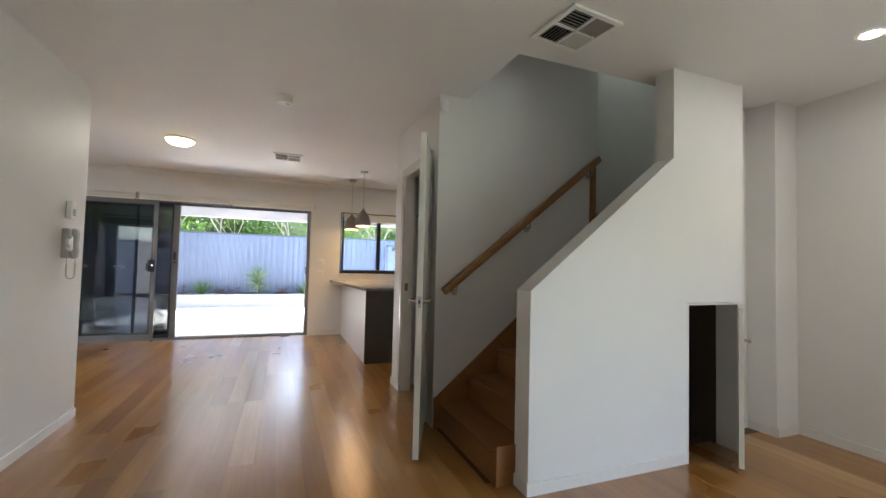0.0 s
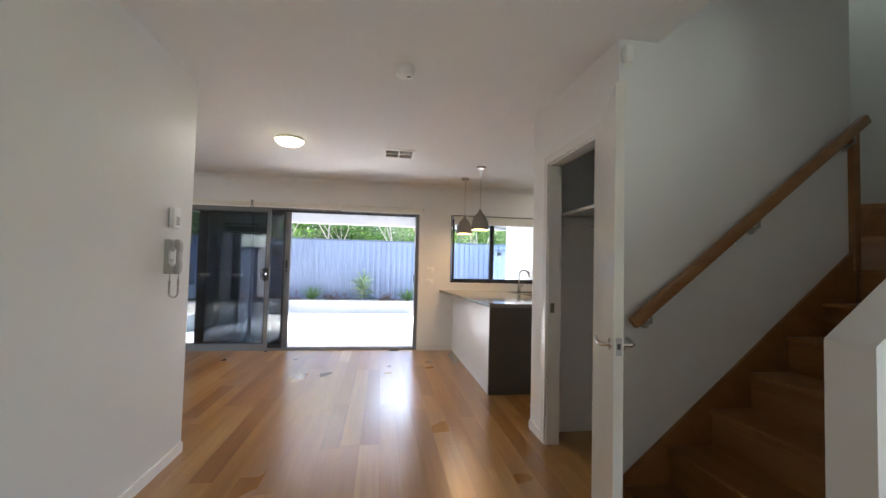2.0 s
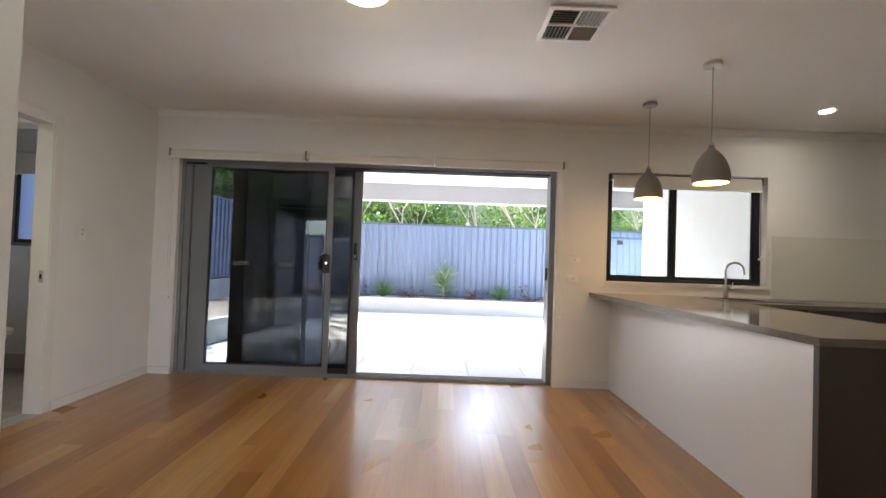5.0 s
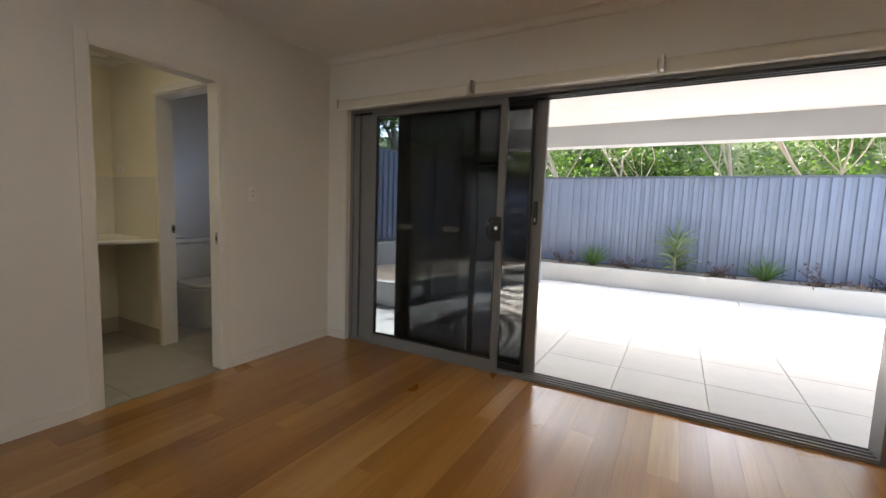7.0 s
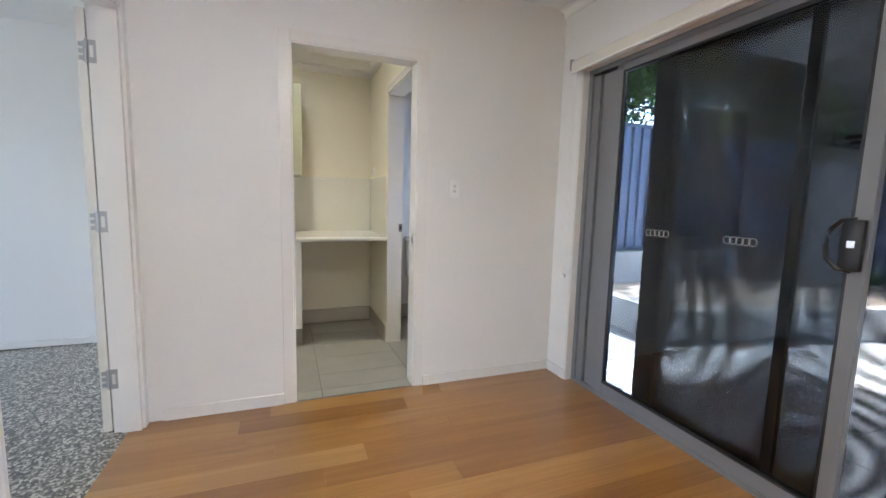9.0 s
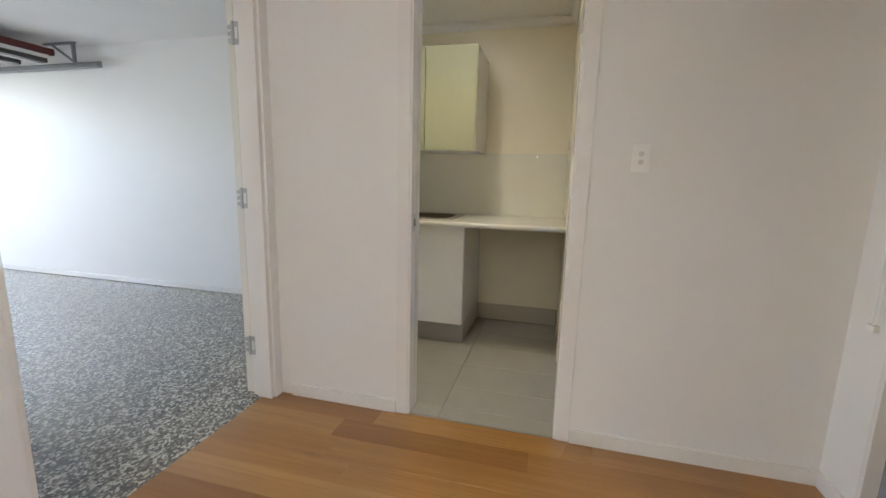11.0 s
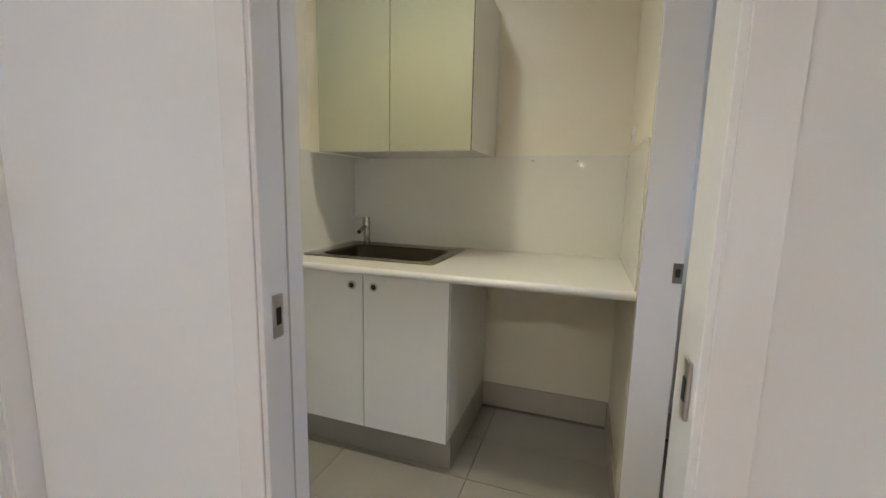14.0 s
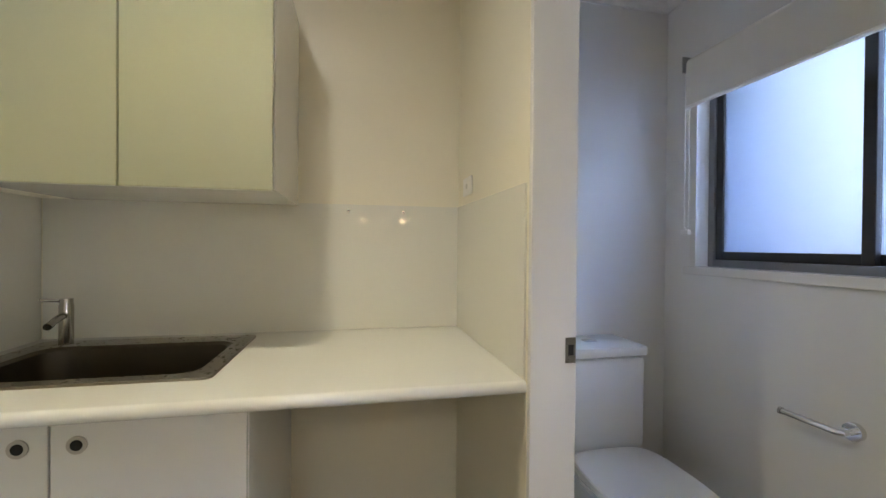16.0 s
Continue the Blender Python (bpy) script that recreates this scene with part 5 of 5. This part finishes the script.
leaf_frame("window_frame", tw, -4.17, -3.05, YB + 0.05, YB + 0.11, 1.16, 2.05, 0.03, M["alu"])
for x0, x1, y in ((-4.14, -3.585, YB + 0.07), (-3.625, -3.08, YB + 0.095)):
    s = leaf_frame("sash", tw, x0, x1, y - 0.011, y + 0.011, 1.19, 2.02, 0.035, M["black"])
    pane("pane", x0 + 0.035, x1 - 0.035, y, 1.225, 1.985, s, "frost", 0.006)
bm = bmesh.new()
box(bm, -4.23, -3.02, YB - 0.02, YB + 0.05, 1.125, 1.16, 0.003)
box(bm, -4.20, -4.17, YB - 0.012, YB + 0.11, 1.16, 2.06)
box(bm, -3.05, -3.02, YB - 0.012, YB + 0.11, 1.16, 2.06)
part("window_sill", bm, M["gloss"], tw, "white painted timber sill and reveal")
roller_blind(-4.20, -3.04, YB - 0.035, 2.03, 0.19, 0.045, -4.185, chain_len=0.70)

# ---- garage ----
tr = thing("garage_door_track", "galvanised garage door track hung from the ceiling", "door track", (-4.16, 1.2, 2.2))
bm = boxed(-4.19, -4.13, -0.15, 2.31, 2.172, 2.178)
box(bm, -4.19, -4.184, -0.15, 2.31, 2.178, 2.235)
box(bm, -4.136, -4.13, -0.15, 2.31, 2.178, 2.20)
part("rail", bm, M["alu"], tr)
bm = bmesh.new()
box(bm, -4.172, -4.148, 1.99, 2.015, 2.235, HG - 0.001)
box(bm, -4.175, -4.145, 1.62, 2.03, HG - 0.018, HG - 0.001)
box(bm, -0.22, 0.22, -0.008, 0.008, -0.009, 0.009, 0.0, Matrix.Translation((-4.16, 1.86, HG - 0.10)) @ Matrix.Rotation(radians(90), 4, "Z") @ Matrix.Rotation(radians(32), 4, "Y"))
part("hanger", bm, M["alu"], tr)
bm = bmesh.new()
box(bm, -4.19, -4.13, -0.29, -0.24, 0.0, 2.0)
part("upright_rail", bm, M["galv"], tr)
gd = thing("garage_door", "raised sectional garage door below the ceiling", "garage door", (-2.6, 0.9, 2.3))
for k in range(4):
    part("panel", boxed(-4.05, -1.15, -0.1 + 0.49 * k, 0.37 + 0.49 * k, 2.245, 2.275, 0.004), M["plastic"], gd, "pale door panel")
for k in range(6):
    part("stiffener", boxed(-4.05, -1.15, -0.08 + 0.36 * k, 0.01 + 0.36 * k, 2.205, 2.245, 0.004), M["dark_plastic"], gd, "dark steel stiffening rib")
part("torsion_bar", boxed(-4.10, -1.12, 1.78, 1.84, 2.28, 2.34, 0.004), M["maroon"], gd, "maroon painted steel bar")
part("cross_bar", boxed(-4.10, -1.12, 0.9, 0.94, 2.28, 2.32, 0.004), M["maroon"], gd, "maroon painted steel bar")
BX, BY = -4.1, 4.72
pb = thing("paint_bucket", "white plastic bucket with a lid on the garage floor", "bucket", (BX, BY, 0))
bm = lathe(bmesh.new(), [(0.0, 0.001), (0.115, 0.001), (0.13, 0.25), (0.136, 0.26), (0.136, 0.275), (0.0, 0.275)], (BX, BY), 32)
part("tub", bm, M["plastic"], pb, smooth=True)
bm = lathe(bmesh.new(), [(0.0, 0.276), (0.14, 0.276), (0.14, 0.295), (0.125, 0.30), (0.0, 0.298)], (BX, BY), 32)
part("lid", bm, M["plastic"], pb, smooth=True)


# ---- garden ----
YP, YF, ZS = 12.60, 13.35, 0.30     # planter front, fence, soil level
FT = 1.94                           # top of the fence


def fence_run(name, a, b, z0, z1, label, panel=2.35, pitch=0.15, color="fence", gate=False):
    """Steel sheet fence: posts, rails and profiled sheets between them."""
    a, b = Vector(a), Vector(b)
    way = (b - a).normalized()
    out = Vector((way.y, -way.x, 0))
    t = thing(name, label, "fence", (*((a + b) / 2).to_2d(), z0))
    n = max(1, round((b - a).length / panel))
    step = (b - a).length / n

    def put(bm, s0, s1, o0, o1, q0, q1):
        m = Matrix(((way.x, out.x, 0, a.x), (way.y, out.y, 0, a.y), (0, 0, 1, 0), (0, 0, 0, 1)))
        return box(bm, s0, s1, o0, o1, q0, q1, 0.0, m)
    for i in range(n):
        bm = bmesh.new()
        prof = []
        s, k = i * step + 0.002, 0
        while s < (i + 1) * step - 0.004:
            d = [0.0, 0.0, 0.03, 0.026][k % 4]
            prof.append((min(s, (i + 1) * step - 0.004), d))
            s += pitch * [0.40, 0.06, 0.48, 0.06][k % 4]
            k += 1
        prof.append(((i + 1) * step - 0.002, prof[-1][1]))
        lo = [bm.verts.new((*(a + way * p + out * d).to_2d(), z0 + 0.03)) for p, d in prof]
        hi = [bm.verts.new((*(a + way * p + out * d).to_2d(), z1 - 0.03)) for p, d in prof]
        for k in range(len(prof) - 1):
            bm.faces.new((lo[k], lo[k + 1], hi[k + 1], hi[k]))
        part("sheet", bm, M[color], t)
        part("post", put(bmesh.new(), i * step - 0.03, i * step + 0.03, -0.07, -0.006, z0 - 0.3, z1 - 0.005), M[color], t)
        part("top_rail", put(bmesh.new(), i * step, (i + 1) * step, -0.02, 0.034, z1 - 0.04, z1), M["fence_dark" if color == "fence" else color], t)
        part("bottom_rail", put(bmesh.new(), i * step, (i + 1) * step, -0.02, 0.034, z0, z0 + 0.045), M["fence_dark"], t)
    part("post", put(bmesh.new(), n * step - 0.03, n * step + 0.03, -0.07, -0.006, z0 - 0.3, z1 - 0.005), M[color], t)
    return t


fence_run("fence", (-4.47, YF, 0), (8.2, YF, 0), ZS - 0.04, FT, "blue-grey corrugated steel boundary fence behind the planter")
fence_run("fence", (-4.50, 8.1, 0), (-4.50, YF - 0.04, 0), 0.63, 2.25, "blue-grey corrugated steel fence at the side of the garden")
fence_run("fence", (-9.0, -1.3, 0), (-1.0, -2.5, 0), 0.0, 1.8, "purplish steel fence beyond the driveway")

# planters
bm = bmesh.new()
box(bm, -2.2, 6.0, YP, YP + 0.13, -0.04, 0.295)
planter = structure("planter_wall", bm, M["planter"], "low rendered planter wall, greyed for the shade on its front", "planter")
structure("planter_soil", boxed(-4.3, 8.2, YP + 0.13, YF + 0.3, -0.1, ZS - 0.02), M["soil"], "sandy mulch in the planter bed", "soil")
bm = bmesh.new()
prism(bm, [(-4.3, 9.09), (-2.95, 9.09), (-2.07, YP), (-2.2, YP), (-3.05, 9.22), (-4.3, 9.22)], -0.04, 0.285, "z")
box(bm, -4.42, -4.30, 7.97, YF, -0.04, 0.62)
structure("planter_wall_side", bm, M["planter"], "stepped rendered planter walls at the side, in the same shade-greyed colour", "planter")
structure("planter_soil_side", prism(bmesh.new(), [(-4.3, 9.21), (-3.06, 9.21), (-2.21, YP + 0.129), (-4.3, YP + 0.129)], -0.1, 0.24, "z"), M["soil"], "dark mulch in the side planter", "soil")


def leaf_quads(n, centre, seed, length=(0.2, 0.5), width=0.02, lean=(0.3, 1.1), droop=0.5):
    """Strappy leaves from one point: each a bent ribbon."""
    rng = random.Random(seed)
    bm = bmesh.new()
    for _ in range(n):
        a = rng.uniform(0, 2 * math.pi)
        le = rng.uniform(*length)
        ln = rng.uniform(*lean)
        flat = Vector((-math.sin(a), math.cos(a), 0))
        roll = rng.uniform(-1.1, 1.1)
        prev = None
        p = Vector(centre) + Vector((math.cos(a), math.sin(a), 0)) * rng.uniform(0, 0.03)
        for k in range(5):
            f = k / 4
            ang = ln + droop * f * f
            w = width * (1 - f) ** 0.6 * (0.6 + 0.4 * min(1, f * 4)) + 0.001
            rise = Vector((-math.cos(a) * math.cos(ang), -math.sin(a) * math.cos(ang), math.sin(ang)))
            side = flat * math.cos(roll) + rise * math.sin(roll)
            v1, v2 = bm.verts.new(p + side * w / 2), bm.verts.new(p - side * w / 2)
            if prev:
                bm.faces.new((prev[0], prev[1], v2, v1))
            prev = (v1, v2)
            p = p + Vector((math.cos(a) * math.sin(ang), math.sin(a) * math.sin(ang), math.cos(ang))) * le / 4
    return bm


def garden_plant(name, label, x, y, n, length, width, seed, stem=0.0, mat="blade", lean=(0.1, 1.1), clumps=1):
    t = thing(name, label, "plant", (x, y, ZS - 0.02), "planter plants")
    if stem:
        bm = bmesh.new()
        tube(bm, (x, y, ZS - 0.03), (x, y, ZS + stem), 0.02, 8, 0.013)
        part("stem", bm, M["bark"], t, smooth=True)
    for k in range(clumps):
        f = (k + 1) / clumps
        part("leaves", leaf_quads(n, (x, y, ZS - 0.02 + stem * f), seed + k, length, width, (lean[0], lean[1] * (1.25 - 0.25 * f)), 0.9 if stem else 0.5), M[mat], t)
    return t


def bare_shrub(x, y, seed, size):
    """A low, half-dead shrub: thin forked twigs with a few curled brown leaves."""
    rg = random.Random(seed)
    t = thing("low_shrub", "small brown half-bare shrub in the planter bed", "plant", (x, y, ZS - 0.02), "planter plants")
    tw = bmesh.new()
    lv = bmesh.new()
    for _ in range(9):
        a = rg.uniform(0, 2 * math.pi)
        p = Vector((x, y, ZS - 0.025))
        d = Vector((math.cos(a), 0.5 * math.sin(a), rg.uniform(0.25, 1.0))).normalized()
        pts = [p]
        for k in range(4):
            d = (d + Vector((rg.uniform(-0.3, 0.3), rg.uniform(-0.3, 0.3), rg.uniform(-0.3, 0.12)))).normalized()
            pts.append(pts[-1] + d * size * rg.uniform(0.18, 0.34))
        sweep(tw, pts, 0.005, 5, 0.002)
        for q in pts[1:]:
            for _ in range(5):
                c = q + Vector([rg.uniform(-0.04, 0.04) for _ in range(3)])
                u = Vector([rg.uniform(-1, 1) for _ in range(3)]).normalized() * 0.035
                w = u.cross(Vector((0.2, 0.3, 1))).normalized() * 0.012
                lv.faces.new([lv.verts.new(c + o) for o in (-u, -w, u, w)])
    part("twigs", tw, M["dead_twig"], t, smooth=True)
    part("leaves", lv, M["brown_leaf"], t)
    return t


YQ = 13.0
garden_plant("yucca", "tall spiky green yucca in the planter bed", 0.05, YQ, 20, (0.32, 0.46), 0.036, 3, 0.52, "yucca_blade", (0.2, 1.35), 6)
garden_plant("grass_tuft", "small tuft of green strappy grass in the planter bed", -1.28, YQ, 130, (0.28, 0.50), 0.014, 5)
garden_plant("grass_tuft", "small tuft of green strappy grass in the planter bed", 1.29, YQ, 130, (0.28, 0.48), 0.014, 7)
garden_plant("grass_tuft", "small tuft of green strappy grass in the planter bed", -3.2, YQ, 70, (0.18, 0.36), 0.012, 9)
garden_plant("grass_tuft", "small tuft of green strappy grass in the planter bed", 2.9, YQ, 70, (0.18, 0.36), 0.012, 13)
for x, s, size in ((-0.64, 21, 0.32), (0.62, 22, 0.28), (1.99, 23, 0.42), (-1.80, 24, 0.3), (2.7, 25, 0.28), (-2.7, 26, 0.3)):
    bare_shrub(x, YQ - 0.05, s, size)


def leaf_cloud(name, n, place, seed, size, material):
    """Many small leaves as one mesh; place(rng) gives each leaf's middle."""
    rng = np.random.default_rng(seed)
    c = place(rng, n)
    nrm = rng.normal(size=(n, 3))
    nrm[:, 2] = np.abs(nrm[:, 2]) + 0.3
    nrm /= np.linalg.norm(nrm, axis=1)[:, None]
    ref = rng.normal(size=(n, 3))
    u = np.cross(nrm, ref)
    u /= np.linalg.norm(u, axis=1)[:, None]
    w = np.cross(nrm, u)
    s = rng.uniform(size[0], size[1], n)[:, None]
    v = np.empty((n, 4, 3))
    v[:, 0], v[:, 1], v[:, 2], v[:, 3] = c - u * s, c - w * s * 0.45, c + u * s, c + w * s * 0.45
    me = bpy.data.meshes.new(name)
    me.from_pydata(v.reshape(-1, 3).tolist(), [], np.arange(n * 4).reshape(n, 4).tolist())
    me.materials.append(material)
    return me


def hedge_place(rng, n):
    k = 420
    cx_ = rng.uniform(-12, 13, k)
    cy_ = rng.uniform(15.2, 19.8, k)
    cz_ = 0.6 + (cy_ - 15.2) * 0.45 + rng.uniform(0.0, 1.6, k)
    r = rng.uniform(0.35, 0.9, k)
    i = rng.integers(0, k, n)
    d = rng.normal(size=(n, 3))
    d /= np.linalg.norm(d, axis=1)[:, None]
    rad = r[i][:, None] * rng.uniform(0.55, 1.05, (n, 1))
    return np.stack([cx_[i], cy_[i], cz_[i]], 1) + d * rad


ob = new("hedge", leaf_cloud("hedge", 190000, hedge_place, 11, (0.03, 0.075), M["leaf"]))
tagged(ob, "dense bank of bright green shrubs behind the fence", "hedge", kind="stuff")


def flower_place(rng, n):
    return np.stack([rng.uniform(-6, 8, n), rng.uniform(14.3, 15.6, n), rng.uniform(1.9, 2.9, n)], 1)


tagged(new("flowers", leaf_cloud("flowers", 170, flower_place, 5, (0.02, 0.042), M["petal"])), "scattered white flowers among the shrubs", "flowers", kind="stuff")
# bank of earth that carries the shrubs
structure("bank", prism(bmesh.new(), [(14.1, -0.2), (26.0, -0.2), (26.0, 5.6), (17.2, 2.9)], -30, 30, "x"), M["grass"], "rising green bank beyond the fence", "bank")


def tree(x, y, z, height, seed, crown=0.0, leaves=0):
    """A thin tree: tapered trunk, forked limbs, a loose crown of leaves."""
    rng = random.Random(seed)
    t = thing("tree", "slender pale-barked tree with bare limbs behind the fence" if not leaves else "leafy tree with a loose dark crown", "tree", (x, y, z))
    bm = bmesh.new()
    tips = []

    def limb(p, d, length, r, depth):
        pts = [p]
        for k in range(5):
            d = (d + Vector((rng.uniform(-0.22, 0.22), rng.uniform(-0.15, 0.15), rng.uniform(-0.05, 0.15)))).normalized()
            pts.append(pts[-1] + d * length / 5)
        sweep(bm, pts, r, 7, r * 0.45)
        tips.append(pts[-1])
        if depth:
            for _ in range(3):
                q = pts[rng.randint(2, 5)]
                nd = (d + Vector((rng.uniform(-0.95, 0.95), rng.uniform(-0.5, 0.5), rng.uniform(-0.1, 0.5)))).normalized()
                limb(q, nd, length * rng.uniform(0.5, 0.8), r * 0.5, depth - 1)
    limb(Vector((x, y, z)), Vector((rng.uniform(-0.2, 0.2), 0, 1)), height * 0.6, (0.05 + 0.012 * height) if leaves else (0.020 + 0.006 * height), 2 if leaves else 3)
    part("trunk", bm, M["bark"], t, smooth=True)
    if leaves:
        tp = np.array([list(p) for p in tips])

        def place(rg, n):
            i = rg.integers(0, len(tp), n)
            return tp[i] + rg.normal(size=(n, 3)) * crown * np.array([1, 1, 0.7])
        cr = new("crown", leaf_cloud("crown", leaves, place, seed, (0.05, 0.12), M["tree_leaf"]))
        cr.parent = t
        cr.matrix_parent_inverse = Matrix.Translation(-t.location)
    return t


for k in range(9):
    tree(-5.2 + 1.42 * k + 0.3 * ((k * 5) % 3), 13.95 + 0.35 * ((k * 7) % 5) / 4, 0.3, 3.4 + 0.4 * (k % 3), 40 + k)
for x, y, s in ((-8.5, 14.0, 71), (-6.3, 11.0, 72), (-6.2, 8.9, 80), (-6.0, 13.6, 78), (-7.2, 12.4, 79), (-7.5, 17.5, 73), (-2.0, 20.0, 74), (4.0, 21.0, 75), (9.5, 17.0, 76), (8.5, 14.5, 77)):
    tree(x, y, 0.2, 6.5, s, 0.8 if x < -6 else 0.65, 16000 if x < -6 else 7000)

# gate latch and far gate seen from the kitchen
gate = thing("side_gate", "blue-grey steel gate with a dark latch", "gate", (4.15, 12.3, 0))
bm = bmesh.new()
for k in range(8):
    box(bm, 3.55 + 0.13 * k, 3.66 + 0.13 * k, 12.52, 12.54, 0.05, 1.72)
part("gate_sheet", bm, M["fence"], gate)
bm = bmesh.new()
box(bm, 3.50, 4.62, 12.51, 12.55, 1.70, 1.75)
box(bm, 3.50, 3.55, 12.51, 12.55, -0.03, 1.75)
part("gate_frame", bm, M["fence_dark"], gate)
part("gate_latch", boxed(3.66, 3.78, 12.48, 12.51, 1.58, 1.68, 0.01), M["black"], gate)

# ---- floor pieces ----
def piece_mesh(cache, name, sx, sy, h, bevel, material):
    key = (round(sx, 3), round(sy, 3))
    if key not in cache:
        bm = bmesh.new()
        top = [(bevel, bevel), (sx - bevel, bevel), (sx - bevel, sy - bevel), (bevel, sy - bevel)]
        rim = [(0, 0), (sx, 0), (sx, sy), (0, sy)]
        r0 = [bm.verts.new((*p, 0)) for p in rim]
        r1 = [bm.verts.new((*p, h - bevel)) for p in rim]
        r2 = [bm.verts.new((*p, h)) for p in top]
        for a, b in ((r0, r1), (r1, r2)):
            for k in range(4):
                bm.faces.new((a[k], a[(k + 1) % 4], b[(k + 1) % 4], b[k]))
        bm.faces.new(r2)
        cache[key] = to_mesh(name, bm, material)
    return cache[key]


def lay(cache, name, parent, x0, x1, y0, y1, z, h, bevel, gap, material):
    me = piece_mesh(cache, name, x1 - x0 - gap, y1 - y0 - gap, h, bevel, material)
    ob = new(name, me)
    ob.parent = parent
    ob.location = (x0 + gap / 2, y0 + gap / 2, z)
    return ob


def stops(lo, hi, rng, lengths):
    """Board joints between lo and hi."""
    out, y = [lo], lo + rng.choice(lengths) * rng.uniform(0.3, 1.0)
    while y < hi - 0.35:
        out.append(round(y, 2))
        y += rng.choice(lengths)
    return out + [hi]


rng = random.Random(8)
boards = {}
W = 0.135
LENGTHS = (0.9, 1.2, 1.5, 1.8, 2.1)


def board_field(x0, x1, y0, y1):
    x = x0
    while x < x1 - 0.004:
        xe = min(x + W, x1)
        ys = stops(y0, y1, rng, LENGTHS)
        for a, b in zip(ys, ys[1:]):
            lay(boards, "floorboard", FLOOR, x, xe, a, b, -0.02, 0.02, 0.0003, 0.0003, M["board"])
        x = xe


board_field(-2.75, -1.58, 5.19, 7.80)
board_field(-1.58, -0.795, 4.55, 7.80)
board_field(-0.795, 1.77, -1.6, 7.80)
board_field(1.77, 4.35, 4.74, 7.16)
board_field(1.77, 2.45, 7.16, 7.75)
board_field(1.77, 4.35, -1.6, 2.7)
board_field(1.77, 2.55, 3.62, 4.64)
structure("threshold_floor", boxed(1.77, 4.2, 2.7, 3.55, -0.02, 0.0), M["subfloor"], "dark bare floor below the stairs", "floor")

tiles = {}
x = -4.32
while x < -2.88:
    xe = min(x + 0.305, -2.87)
    for a, b in ((5.23, 5.55), (5.55, 6.15), (6.15, 6.75), (6.75, 7.35), (7.35, 7.75)):
        x0_, x1_ = max(x, XL), xe
        lay(tiles, "floor_tile", FLOOR_L, x0_, x1_, a, b, -0.008, 0.010, 0.0008, 0.003, M["tile"])
    x += 0.305
for a, b in ((6.002, 6.15), (6.15, 6.71)):
    lay(tiles, "floor_tile", FLOOR_L, -2.87, -2.762, a, b, -0.008, 0.010, 0.0008, 0.003, M["tile"])

pavers = {}
for i in range(-8, 10):
    for j in range(8):
        x0_ = -0.275 + 0.595 * i
        y0_ = 7.96 + 0.595 * j
        y1_ = min(y0_ + 0.595, YP - 0.005)
        if x0_ < -4.3 or y1_ - y0_ < 0.05:
            continue
        lay(pavers, "paver", PATIO, x0_, x0_ + 0.595, y0_, y1_, -0.035, 0.016, 0.002, 0.005, M["patio_tile"])
